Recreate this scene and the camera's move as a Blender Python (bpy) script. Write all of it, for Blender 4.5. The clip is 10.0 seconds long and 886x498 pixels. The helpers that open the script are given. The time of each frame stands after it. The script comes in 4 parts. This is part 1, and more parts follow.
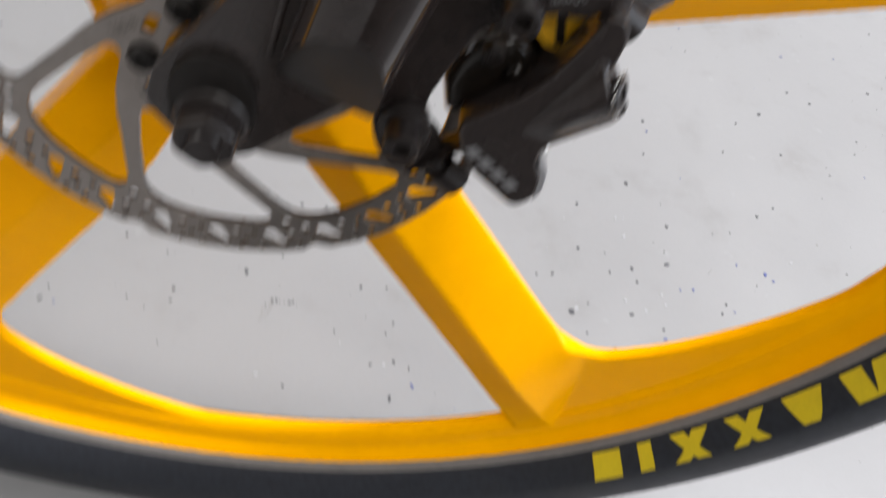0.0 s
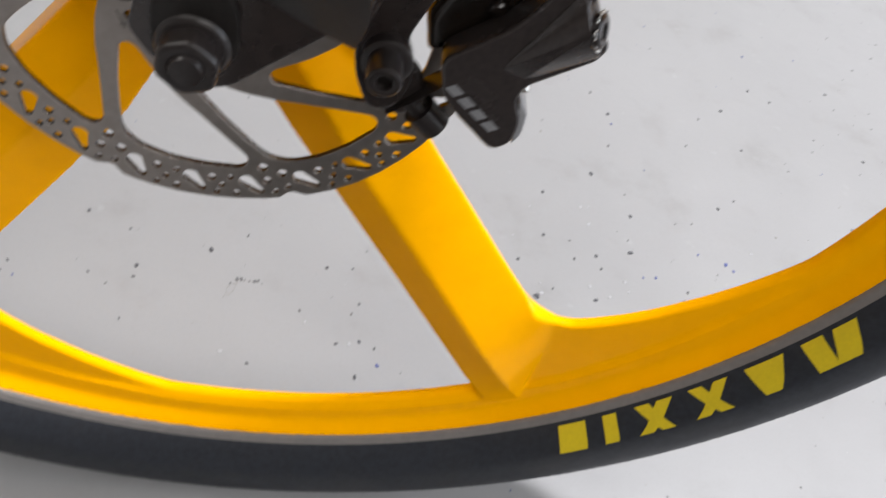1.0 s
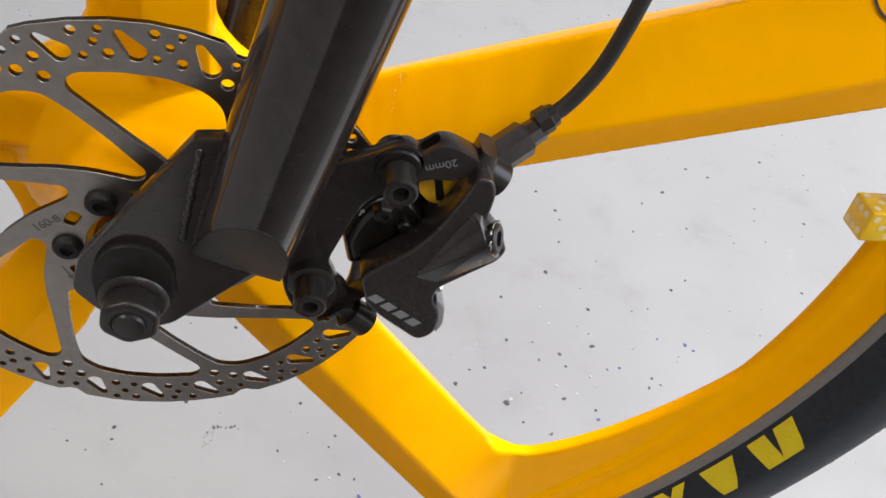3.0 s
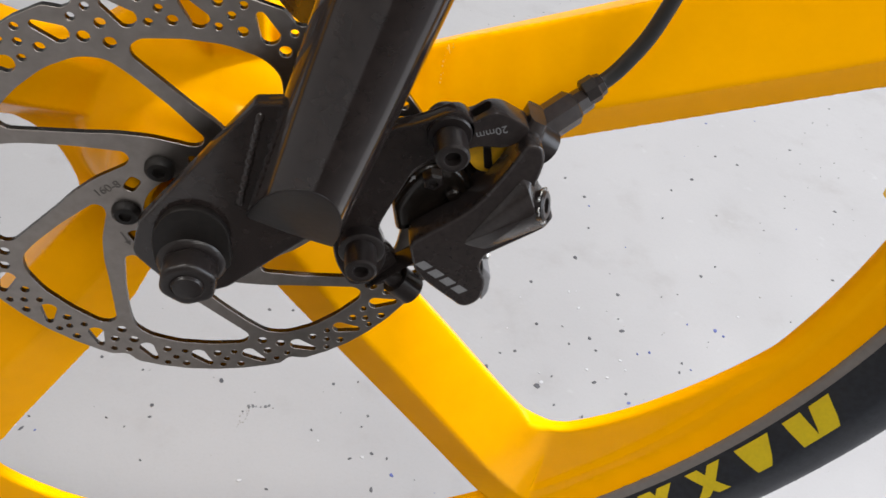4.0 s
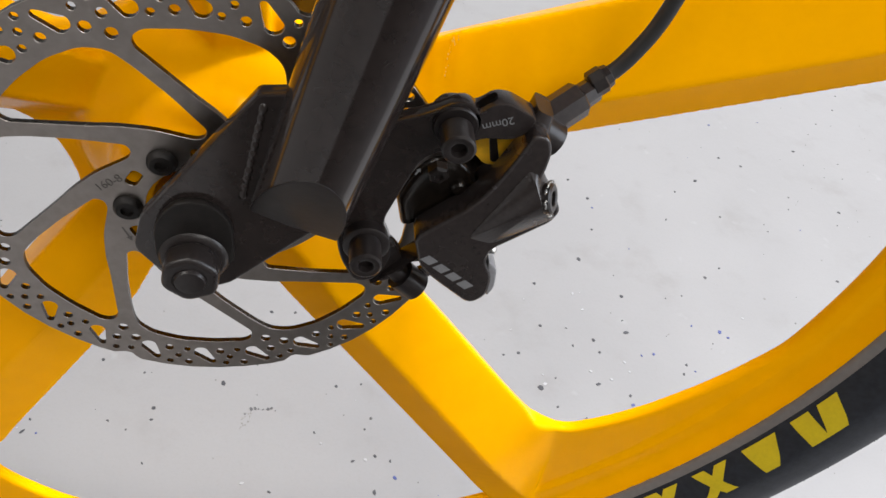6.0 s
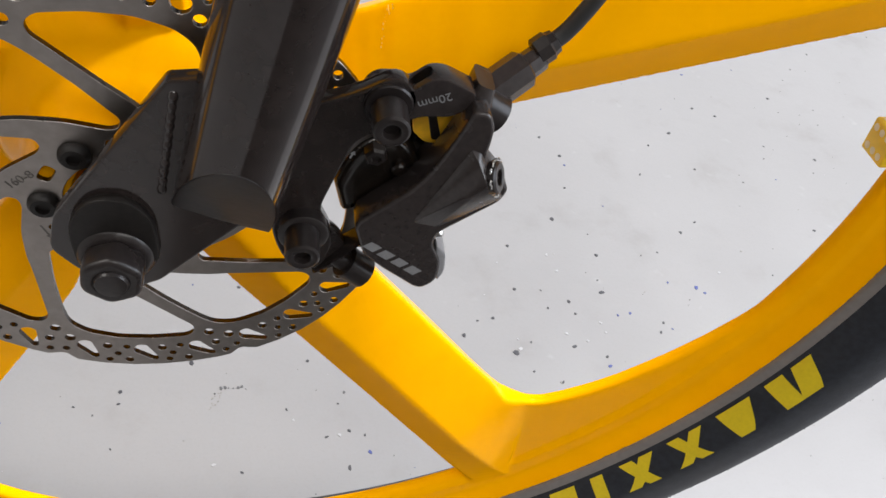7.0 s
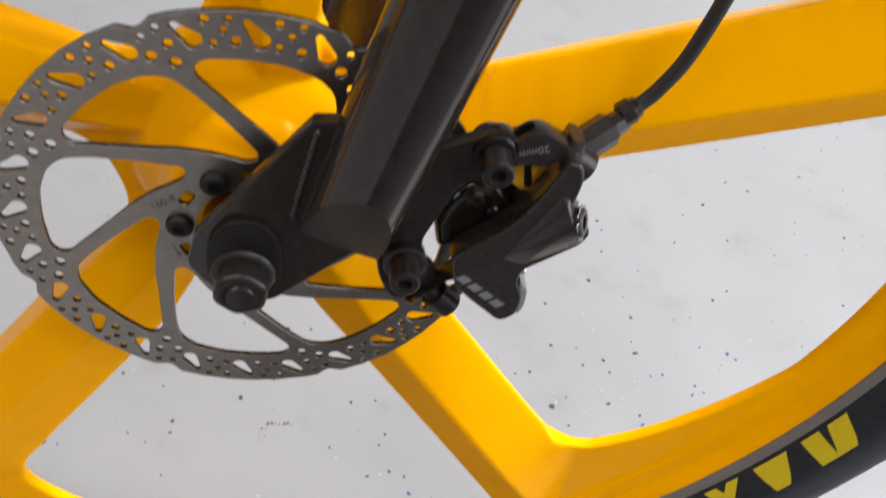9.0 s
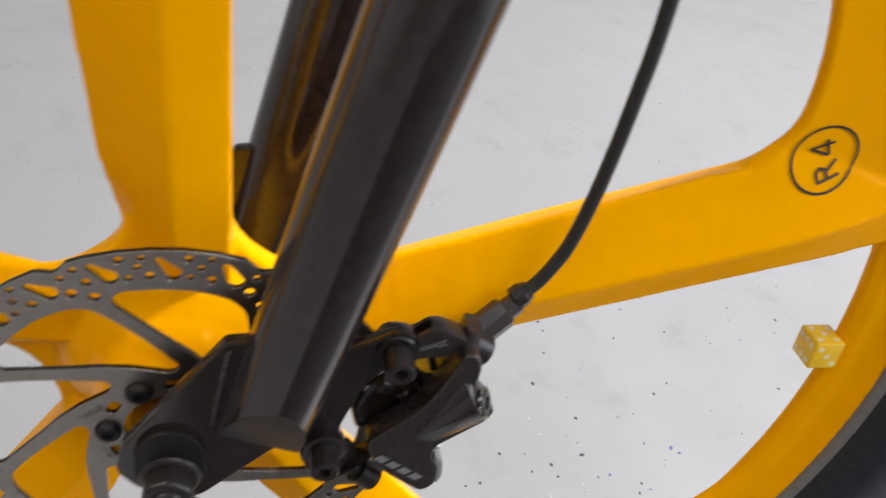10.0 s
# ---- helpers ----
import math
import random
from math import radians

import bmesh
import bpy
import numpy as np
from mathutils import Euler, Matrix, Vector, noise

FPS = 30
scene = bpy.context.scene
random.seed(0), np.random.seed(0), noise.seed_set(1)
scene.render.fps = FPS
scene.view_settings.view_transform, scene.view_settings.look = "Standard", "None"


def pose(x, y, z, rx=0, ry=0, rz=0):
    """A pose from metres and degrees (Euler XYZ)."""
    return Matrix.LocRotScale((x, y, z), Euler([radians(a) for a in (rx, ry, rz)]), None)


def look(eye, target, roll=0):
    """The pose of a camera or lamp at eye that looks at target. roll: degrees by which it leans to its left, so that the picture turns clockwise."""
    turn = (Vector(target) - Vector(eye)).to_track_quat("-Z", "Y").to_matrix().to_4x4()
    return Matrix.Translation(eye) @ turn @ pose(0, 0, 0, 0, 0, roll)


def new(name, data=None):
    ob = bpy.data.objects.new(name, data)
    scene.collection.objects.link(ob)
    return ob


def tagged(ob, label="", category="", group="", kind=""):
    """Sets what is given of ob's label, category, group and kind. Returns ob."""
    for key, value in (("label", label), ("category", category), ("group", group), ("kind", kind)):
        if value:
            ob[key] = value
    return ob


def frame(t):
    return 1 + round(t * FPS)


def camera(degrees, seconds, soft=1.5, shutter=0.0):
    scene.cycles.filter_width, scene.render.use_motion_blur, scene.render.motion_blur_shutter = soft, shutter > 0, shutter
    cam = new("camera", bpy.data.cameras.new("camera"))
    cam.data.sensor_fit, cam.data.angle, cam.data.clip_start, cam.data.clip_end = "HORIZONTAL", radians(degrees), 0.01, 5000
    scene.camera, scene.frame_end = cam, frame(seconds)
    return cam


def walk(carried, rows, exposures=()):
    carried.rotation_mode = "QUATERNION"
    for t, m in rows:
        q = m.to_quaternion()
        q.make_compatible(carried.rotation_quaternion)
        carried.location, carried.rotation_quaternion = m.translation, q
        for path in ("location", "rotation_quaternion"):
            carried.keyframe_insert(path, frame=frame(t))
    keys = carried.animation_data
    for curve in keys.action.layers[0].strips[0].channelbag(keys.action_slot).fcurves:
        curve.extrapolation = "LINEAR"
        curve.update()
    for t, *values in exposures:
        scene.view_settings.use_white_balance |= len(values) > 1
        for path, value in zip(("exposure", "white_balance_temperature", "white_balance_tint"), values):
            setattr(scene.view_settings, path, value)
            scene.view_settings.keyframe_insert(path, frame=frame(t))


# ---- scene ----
cam = camera(53.55, 10.0, soft=1.5, shutter=0.5)
# seconds, x, y, z, and the turns about x, y and z in degrees
PATH = [
    (0.0, 0.0387, -0.1923, 0.5308, 38.99, -9.48, 1.37),
    (0.1, 0.0328, -0.2022, 0.5191, 37.99, -11.14, 2.40),
    (0.2, 0.0310, -0.2090, 0.5111, 37.56, -11.76, 2.53),
    (0.3, 0.0296, -0.2108, 0.5092, 36.62, -12.42, 2.56),
    (0.4, 0.0290, -0.2105, 0.5104, 36.31, -12.36, 2.43),
    (0.5, 0.0310, -0.2103, 0.5104, 37.04, -12.32, 1.97),
    (0.7, 0.0286, -0.2085, 0.5166, 37.20, -12.51, 1.79),
    (0.8, 0.0301, -0.2097, 0.5154, 37.40, -12.22, 1.73),
    (1.0, 0.0356, -0.2091, 0.5176, 39.83, -12.15, 0.41),
    (1.2, 0.0398, -0.2031, 0.5236, 40.59, -12.08, -1.12),
    (1.3, 0.0380, -0.1994, 0.5277, 40.56, -12.60, -1.08),
    (1.5, 0.0444, -0.1967, 0.5274, 40.94, -11.76, -1.93),
    (1.7, 0.0423, -0.1954, 0.5342, 40.99, -11.79, -2.13),
    (1.8, 0.0429, -0.1949, 0.5395, 42.02, -10.68, -3.91),
    (2.0, 0.0511, -0.1927, 0.5434, 43.22, -9.83, -4.91),
    (2.2, 0.0438, -0.1960, 0.5547, 44.09, -10.18, -5.54),
    (2.3, 0.0466, -0.1962, 0.5572, 44.77, -9.73, -5.63),
    (2.5, 0.0489, -0.1970, 0.5623, 45.32, -8.34, -5.56),
    (2.7, 0.0469, -0.1982, 0.5661, 45.56, -8.25, -5.84),
    (3.8, 0.0399, -0.2052, 0.5610, 45.14, -7.52, -5.04),
    (4.0, 0.0359, -0.2084, 0.5620, 45.00, -7.38, -4.62),
    (4.5, 0.0351, -0.2089, 0.5598, 45.09, -7.20, -4.25),
    (5.0, 0.0348, -0.2097, 0.5603, 45.26, -7.15, -4.35),
    (5.2, 0.0345, -0.2110, 0.5622, 45.50, -7.26, -4.48),
    (6.3, 0.0353, -0.2064, 0.5556, 45.22, -7.12, -4.97),
    (6.4, 0.0320, -0.2048, 0.5573, 44.18, -7.48, -5.67),
    (6.5, 0.0398, -0.2008, 0.5544, 43.81, -6.74, -6.18),
    (6.6, 0.0421, -0.1993, 0.5542, 43.78, -7.08, -6.49),
    (6.7, 0.0470, -0.1967, 0.5529, 43.70, -6.85, -6.96),
    (6.8, 0.0472, -0.1959, 0.5531, 43.36, -7.21, -6.99),
    (7.0, 0.0496, -0.1914, 0.5524, 42.75, -6.29, -7.11),
    (7.5, 0.0474, -0.1928, 0.5522, 42.76, -6.29, -7.12),
    (8.0, 0.0394, -0.1994, 0.5485, 43.07, -6.50, -6.82),
    (8.5, 0.0379, -0.2008, 0.5471, 43.46, -6.65, -6.27),
    (8.6, 0.0305, -0.2052, 0.5524, 43.71, -7.31, -5.95),
    (8.7, 0.0281, -0.2089, 0.5553, 44.47, -7.81, -5.05),
    (8.8, 0.0235, -0.2120, 0.5597, 44.98, -7.81, -4.85),
    (8.9, 0.0199, -0.2158, 0.5632, 45.62, -8.40, -4.12),
    (9.0, 0.0219, -0.2175, 0.5654, 46.59, -7.71, -4.14),
    (9.1, 0.0214, -0.2170, 0.5709, 47.11, -8.17, -4.66),
    (9.2, 0.0245, -0.2159, 0.5742, 47.76, -8.08, -4.68),
    (9.3, 0.0249, -0.2148, 0.5792, 48.28, -8.07, -5.22),
    (9.5, 0.0250, -0.2133, 0.5878, 48.69, -7.70, -5.40),
    (9.6, 0.0233, -0.2169, 0.5957, 49.83, -8.48, -5.39),
    (9.8, 0.0292, -0.2124, 0.6077, 51.31, -7.32, -7.65),
    (9.9, 0.0289, -0.2131, 0.6107, 51.79, -7.10, -8.18),
    (10.0, 0.0352, -0.2109, 0.6123, 51.85, -6.39, -8.71),
]
walk(cam, [(t, pose(*row)) for t, *row in PATH], [(0.0, -0.05), (1.0, -0.05), (2.0, -0.08), (2.5, 0.0), (4.5, 0.05), (8.5, 0.0), (9.5, 0.06), (10.0, -0.03)])

from mathutils.bvhtree import BVHTree

# ---- light ----
world = bpy.data.worlds.new("world")
scene.world = world
world.use_nodes = True
wn = world.node_tree.nodes
sky = wn.new("ShaderNodeTexSky")
sky.sky_type, sky.sun_disc = "NISHITA", False
sky.sun_elevation, sky.sun_rotation = radians(40), radians(60)
wn["Background"].inputs["Strength"].default_value = 0.12
world.node_tree.links.new(sky.outputs["Color"], wn["Background"].inputs["Color"])
scene.view_settings.exposure = 0.0

ROOM = (-2.6, 2.9, -2.4, 3.0, 2.7)      # west, east, south, north, height of the garage


def area_lamp(name, m, sx, sy, power, colour):
    data = bpy.data.lights.new(name, "AREA")
    data.shape, data.size, data.size_y, data.energy, data.color = "RECTANGLE", sx, sy, power, colour
    ob = new(name, data)
    ob.matrix_world = m
    return ob


# daylight in the opening of the garage door, in the east wall, and the main lamp under the ceiling
area_lamp("door_daylight", look((2.86, -0.6, 1.25), (0, 0.0, 0.5)), 2.2, 1.9, 72, (0.865, 0.915, 1.0))
area_lamp("overhead_key_fill", look((1.5, 0.40, 2.6), (1.5, 0.40, 0)), 0.3, 0.22, 136, (0.955, 0.955, 0.99))
# three unseen fill lamps, added to brighten the near and left faces
area_lamp("overhead_key_fill", look((1.3, -1.8, 2.6), (1.3, -1.8, 0)), 2.0, 0.9, 47, (1.0, 0.97, 0.95))
area_lamp("overhead_key_fill", look((-0.9, -0.9, 2.6), (-0.9, -0.9, 0)), 1.2, 0.7, 10, (1.0, 0.95, 0.9))
area_lamp("overhead_key_fill", look((-1.7, 0.1, 2.6), (-1.7, 0.1, 0)), 1.2, 0.7, 37, (1.0, 0.96, 0.92))


# ---- materials ----
def material(name, colour, rough=0.5, metal=0.0, coat=0.0, grain=0.0, grain_scale=400.0, bump=0.0, bump_scale=600.0,
             stain=0.0, stain_scale=14.0, stain_colour=None, rough_var=0.0, spec=0.5, coat_rough=0.08):
    """A principled surface with colour variation at two scales, uneven gloss and fine relief."""
    m = bpy.data.materials.new(name)
    m.use_nodes = True
    nt = m.node_tree
    p = nt.nodes["Principled BSDF"]
    p.inputs["Base Color"].default_value = (*colour, 1)
    p.inputs["Roughness"].default_value = rough
    p.inputs["Metallic"].default_value = metal
    p.inputs["Coat Weight"].default_value = coat
    p.inputs["Coat Roughness"].default_value = coat_rough
    p.inputs["Specular IOR Level"].default_value = spec
    geo = nt.nodes.new("ShaderNodeNewGeometry")

    def noise_tex(scale, detail=3.0):
        n = nt.nodes.new("ShaderNodeTexNoise")
        n.inputs["Scale"].default_value, n.inputs["Detail"].default_value = scale, detail
        nt.links.new(geo.outputs["Position"], n.inputs["Vector"])
        return n.outputs["Fac"]

    def mix(fac, a, b, lo=0.4, hi=0.65, amount=1.0):
        r = nt.nodes.new("ShaderNodeMapRange")
        r.inputs["From Min"].default_value, r.inputs["From Max"].default_value = lo, hi
        r.inputs["To Max"].default_value = amount
        nt.links.new(fac, r.inputs["Value"])
        x = nt.nodes.new("ShaderNodeMix")
        x.data_type = "RGBA"
        nt.links.new(r.outputs["Result"], x.inputs["Factor"])
        for sock, v in ((x.inputs[6], a), (x.inputs[7], b)):
            if isinstance(v, tuple):
                sock.default_value = (*v, 1)
            else:
                nt.links.new(v, sock)
        return x.outputs[2]

    col = colour
    if grain:
        col = mix(noise_tex(grain_scale), col, tuple(c * (1 - grain) for c in colour), 0.35, 0.7)
    if stain:
        col = mix(noise_tex(stain_scale, 5.0), col, stain_colour or tuple(c * 0.6 for c in colour), 0.5, 0.75, stain)
    if not isinstance(col, tuple):
        nt.links.new(col, p.inputs["Base Color"])
    if rough_var:
        r = nt.nodes.new("ShaderNodeMapRange")
        r.inputs["To Min"].default_value, r.inputs["To Max"].default_value = max(rough - rough_var, 0.02), rough + rough_var
        nt.links.new(noise_tex(90, 4.0), r.inputs["Value"])
        nt.links.new(r.outputs["Result"], p.inputs["Roughness"])
    if bump:
        b = nt.nodes.new("ShaderNodeBump")
        b.inputs["Strength"].default_value, b.inputs["Distance"].default_value = bump, 0.0005
        nt.links.new(noise_tex(bump_scale), b.inputs["Height"])
        nt.links.new(b.outputs["Normal"], p.inputs["Normal"])
    return m


YELLOW = material("yellow_gloss_paint", (0.99, 0.43, 0.0), 0.20, coat=0.0, grain=0.04, grain_scale=60, stain=0.04, stain_scale=30,
                  stain_colour=(0.86, 0.35, 0.0), rough_var=0.05, bump=0.02, bump_scale=900, spec=0.05)
YELLOW.node_tree.nodes["Principled BSDF"].inputs["Specular Tint"].default_value = (1.0, 0.62, 0.06, 1)
TYRE = material("tyre_rubber", (0.021, 0.024, 0.031), 0.55, grain=0.35, grain_scale=300, stain=0.4, stain_scale=25,
                stain_colour=(0.030, 0.029, 0.029), bump=0.15, bump_scale=1500, rough_var=0.08, spec=0.35)
BEAD = material("grey_bead_rubber", (0.17, 0.158, 0.148), 0.6, grain=0.12, grain_scale=300, bump=0.1, stain=0.3, stain_scale=40)
PRINT = material("yellow_tyre_print", (0.66, 0.50, 0.006), 0.55, grain=0.08, grain_scale=500, stain=0.2, stain_scale=120,
                 stain_colour=(0.42, 0.31, 0.01), bump=0.1)
STEEL = material("brushed_rotor_steel", (0.32, 0.292, 0.27), 0.4, metal=1.0, grain=0.15, grain_scale=250, stain=0.25, stain_scale=60,
                 rough_var=0.07, bump=0.05, bump_scale=2500)
BLACK = material("black_gloss_paint", (0.0228, 0.0172, 0.0158), 0.125, grain=0.3, grain_scale=200, stain=0.3, stain_scale=60,
                 stain_colour=(0.019, 0.0145, 0.0135), rough_var=0.03, bump=0.015, bump_scale=300, spec=0.5)
MATT = material("black_anodised_metal", (0.0285, 0.0225, 0.0213), 0.25, grain=0.3, grain_scale=500, rough_var=0.08, bump=0.05,
                bump_scale=2500, stain=0.2, stain_scale=90, stain_colour=(0.024, 0.0195, 0.0188), spec=0.5)
BOLT = material("black_oxide_bolt", (0.0195, 0.0158, 0.0152), 0.30, grain=0.3, grain_scale=900, rough_var=0.1, bump=0.08, spec=0.32)
RUBBER = material("hose_rubber", (0.02, 0.02, 0.02), 0.5, grain=0.2, bump=0.1, bump_scale=1500)
WHITE_PRINT = material("pale_grey_print", (0.20, 0.20, 0.205), 0.5, grain=0.2, grain_scale=1500)
ETCH = material("dark_etching", (0.12, 0.108, 0.098), 0.55, grain=0.2, grain_scale=900)
FLOOR_SHEEN = material("painted_floor_sheen", (0.26, 0.26, 0.27), 0.35, grain=0.2, grain_scale=600, bump=0.05)
WORN = material("worn_bare_metal", (0.55, 0.54, 0.52), 0.28, metal=1.0, grain=0.5, grain_scale=700, rough_var=0.12, bump=0.2, bump_scale=900)
GOLD_REFLECTION = material("painted_gold_reflection", (0.95, 0.52, 0.02), 0.4, metal=0.0, grain=0.2, grain_scale=300, stain=0.4, stain_scale=120, stain_colour=(0.25, 0.14, 0.02), bump=0.1)
EDGE = material("cut_steel_edge", (0.085, 0.078, 0.072), 0.27, metal=1.0, grain=0.2, grain_scale=900, rough_var=0.1)
DEEP_BLACK = material("deep_black_paint", (0.0105, 0.0085, 0.0075), 0.5, grain=0.4, grain_scale=400, bump=0.15, bump_scale=700, spec=0.3)
INNER = material("glossy_dark_metal", (0.0115, 0.0085, 0.0065), 0.22, grain=0.4, grain_scale=300, rough_var=0.08, bump=0.2, bump_scale=500, spec=0.5)
HOLE_SHADE = material("painted_hole_shade", (0.002, 0.002, 0.002), 0.9, grain=0.3, grain_scale=800, spec=0.1)
CAP = material("dull_black_paint", (0.0155, 0.0122, 0.0115), 0.45, grain=0.3, grain_scale=300, bump=0.1, bump_scale=500, stain=0.3, stain_scale=80, spec=0.36)
INK = material("dark_ink", (0.03, 0.02, 0.015), 0.5, grain=0.3, grain_scale=700)
DARK_WALL = material("brown_wall_paint", (0.16, 0.145, 0.13), 0.7, grain=0.1, grain_scale=20, stain=0.3, stain_scale=2, bump=0.2, bump_scale=200)
WALL = material("pale_wall_paint", (0.52, 0.52, 0.51), 0.8, grain=0.06, grain_scale=30, stain=0.15, stain_scale=2, bump=0.2, bump_scale=200)


# ---- mesh helpers ----
AXLE = Matrix.Translation((0, 0, 0.3634))     # x rearwards, y away from the rotor's outer side, z up, in mm about the axle
MM = 0.001


def link(name, me, mat, parent, label="", m=None):
    ob = new(name, me)
    if mat and not me.materials:
        me.materials.append(mat)
    if parent:
        ob.parent = parent
    if m is not None:
        ob.matrix_basis = m
    if label:
        ob["label"] = label
    return ob


def part(name, bm, mat, parent, label="", smooth=40.0, m=None):
    """Links a bmesh as one mesh object under a thing or a part."""
    me = bpy.data.meshes.new(name)
    bmesh.ops.recalc_face_normals(bm, faces=bm.faces)
    bm.to_mesh(me)
    bm.free()
    shade(me, smooth)
    return link(name, me, mat, parent, label, m)


def shade(me, angle):
    if not angle:
        return
    me.shade_smooth()
    bm = bmesh.new()
    bm.from_mesh(me)
    for e in bm.edges:
        e.smooth = len(e.link_faces) == 2 and e.calc_face_angle(9) < radians(angle)
    bm.to_mesh(me)
    bm.free()


def plate_mesh(name, loops, thick, bevel=0.3, res=1):
    """A flat plate of that thickness in mm, cut to closed loops of (x, z) in mm about y = 0."""
    cu = bpy.data.curves.new(name, "CURVE")
    cu.dimensions, cu.fill_mode = "2D", "BOTH"
    cu.extrude, cu.bevel_depth, cu.bevel_resolution, cu.offset = (thick / 2 - bevel) * MM, bevel * MM, res, -bevel * MM
    for loop in loops:
        sp = cu.splines.new("POLY")
        sp.points.add(len(loop) - 1)
        for q, (x, z) in zip(sp.points, loop):
            q.co = (x * MM, z * MM, 0, 1)
        sp.use_cyclic_u = True
    tmp = bpy.data.objects.new(name, cu)
    me = bpy.data.meshes.new_from_object(tmp)
    bpy.data.objects.remove(tmp)
    bpy.data.curves.remove(cu)
    me.transform(Matrix(((1, 0, 0, 0), (0, 0, -1, 0), (0, 1, 0, 0), (0, 0, 0, 1))))
    me.name = name
    me.materials.clear()
    return me


def plate(name, loops, y0, y1, mat, parent, label="", bevel=0.3, smooth=35, res=1):
    me = plate_mesh(name, loops, abs(y1 - y0), bevel, res)
    me.transform(Matrix.Translation((0, (y0 + y1) / 2 * MM, 0)))
    shade(me, smooth)
    return link(name, me, mat, parent, label)


def rounded(points, radius=2.0, n=4):
    """A closed polygon with its corners rounded; points (x, z) or (x, z, radius)."""
    out = []
    k = len(points)
    for i in range(k):
        p, a, b = Vector(points[i][:2]), Vector(points[i - 1][:2]), Vector(points[(i + 1) % k][:2])
        r = points[i][2] if len(points[i]) > 2 else radius
        da, db = a - p, b - p
        cut = min(r, da.length * 0.48, db.length * 0.48)
        s, e = p + da.normalized() * cut, p + db.normalized() * cut
        for j in range(n + 1):
            t = j / n
            out.append(tuple(s * (1 - t) ** 2 + p * 2 * t * (1 - t) + e * t * t))
    return out


def circle(x, z, r, n=16):
    return [(x + r * math.cos(2 * math.pi * i / n), z + r * math.sin(2 * math.pi * i / n)) for i in range(n)]


def polar(r, a):
    return r * math.cos(radians(a)), r * math.sin(radians(a))


def turned(profile, a, b, n=32, closed=True):
    """A bmesh turned about the line from a to b (mm): profile rows of (distance along in mm, radius in mm)."""
    a, b = Vector(a), Vector(b)
    axis = (b - a).normalized()
    s = axis.orthogonal().normalized()
    t = axis.cross(s)
    bm = bmesh.new()
    rings = []
    for d, r in profile:
        c = a + axis * d
        rings.append([bm.verts.new((c + (s * math.cos(2 * math.pi * i / n) + t * math.sin(2 * math.pi * i / n)) * r) * MM) for i in range(n)])
    for p, q in zip(rings, rings[1:]):
        for i in range(n):
            bm.faces.new((p[i], p[(i + 1) % n], q[(i + 1) % n], q[i]))
    if closed:
        bm.faces.new(rings[0])
        bm.faces.new(rings[-1])
    return bm


def tube(points, r, n=12, steps=8):
    """A bmesh pipe of radius r through points (mm), smoothed by a Catmull-Rom curve."""
    pts = [Vector(p) for p in points]
    pts = [2 * pts[0] - pts[1]] + pts + [2 * pts[-1] - pts[-2]]
    path = []
    for i in range(1, len(pts) - 2):
        p0, p1, p2, p3 = pts[i - 1:i + 3]
        for j in range(steps):
            t = j / steps
            path.append(0.5 * (2 * p1 + (p2 - p0) * t + (2 * p0 - 5 * p1 + 4 * p2 - p3) * t * t + (3 * p1 - p0 - 3 * p2 + p3) * t ** 3))
    path.append(pts[-2])
    bm = bmesh.new()
    rings = []
    side = Vector((0, 1, 0))
    for i, p in enumerate(path):
        d = (path[min(i + 1, len(path) - 1)] - path[max(i - 1, 0)]).normalized()
        s = (side - d * side.dot(d)).normalized()
        t = d.cross(s)
        rings.append([bm.verts.new((p + (s * math.cos(2 * math.pi * k / n) + t * math.sin(2 * math.pi * k / n)) * r) * MM) for k in range(n)])
    for p, q in zip(rings, rings[1:]):
        for k in range(n):
            bm.faces.new((p[k], p[(k + 1) % n], q[(k + 1) % n], q[k]))
    bm.faces.new(rings[0])
    bm.faces.new(rings[-1])
    return bm


def revolve(profile, n=240):
    """A bmesh turned about the axle: profile rows of (y, r) in mm, closed round."""
    bm = bmesh.new()
    rings = []
    for i in range(n):
        c, s = math.cos(2 * math.pi * i / n), math.sin(2 * math.pi * i / n)
        rings.append([bm.verts.new((r * c * MM, y * MM, r * s * MM)) for y, r in profile])
    k = len(profile)
    for i in range(n):
        p, q = rings[i], rings[(i + 1) % n]
        for j in range(k):
            bm.faces.new((p[j], p[(j + 1) % k], q[(j + 1) % k], q[j]))
    return bm


def hexagon(r, turn=0.0):
    return [polar(r, 60 * i + turn) for i in range(6)]


# ---- floor and room ----
def box(bm, x0, x1, y0, y1, z0, z1):
    v = [bm.verts.new((x, y, z)) for x in (x0, x1) for y in (y0, y1) for z in (z0, z1)]
    for f in ((0, 1, 3, 2), (4, 6, 7, 5), (0, 4, 5, 1), (2, 3, 7, 6), (0, 2, 6, 4), (1, 5, 7, 3)):
        bm.faces.new([v[i] for i in f])


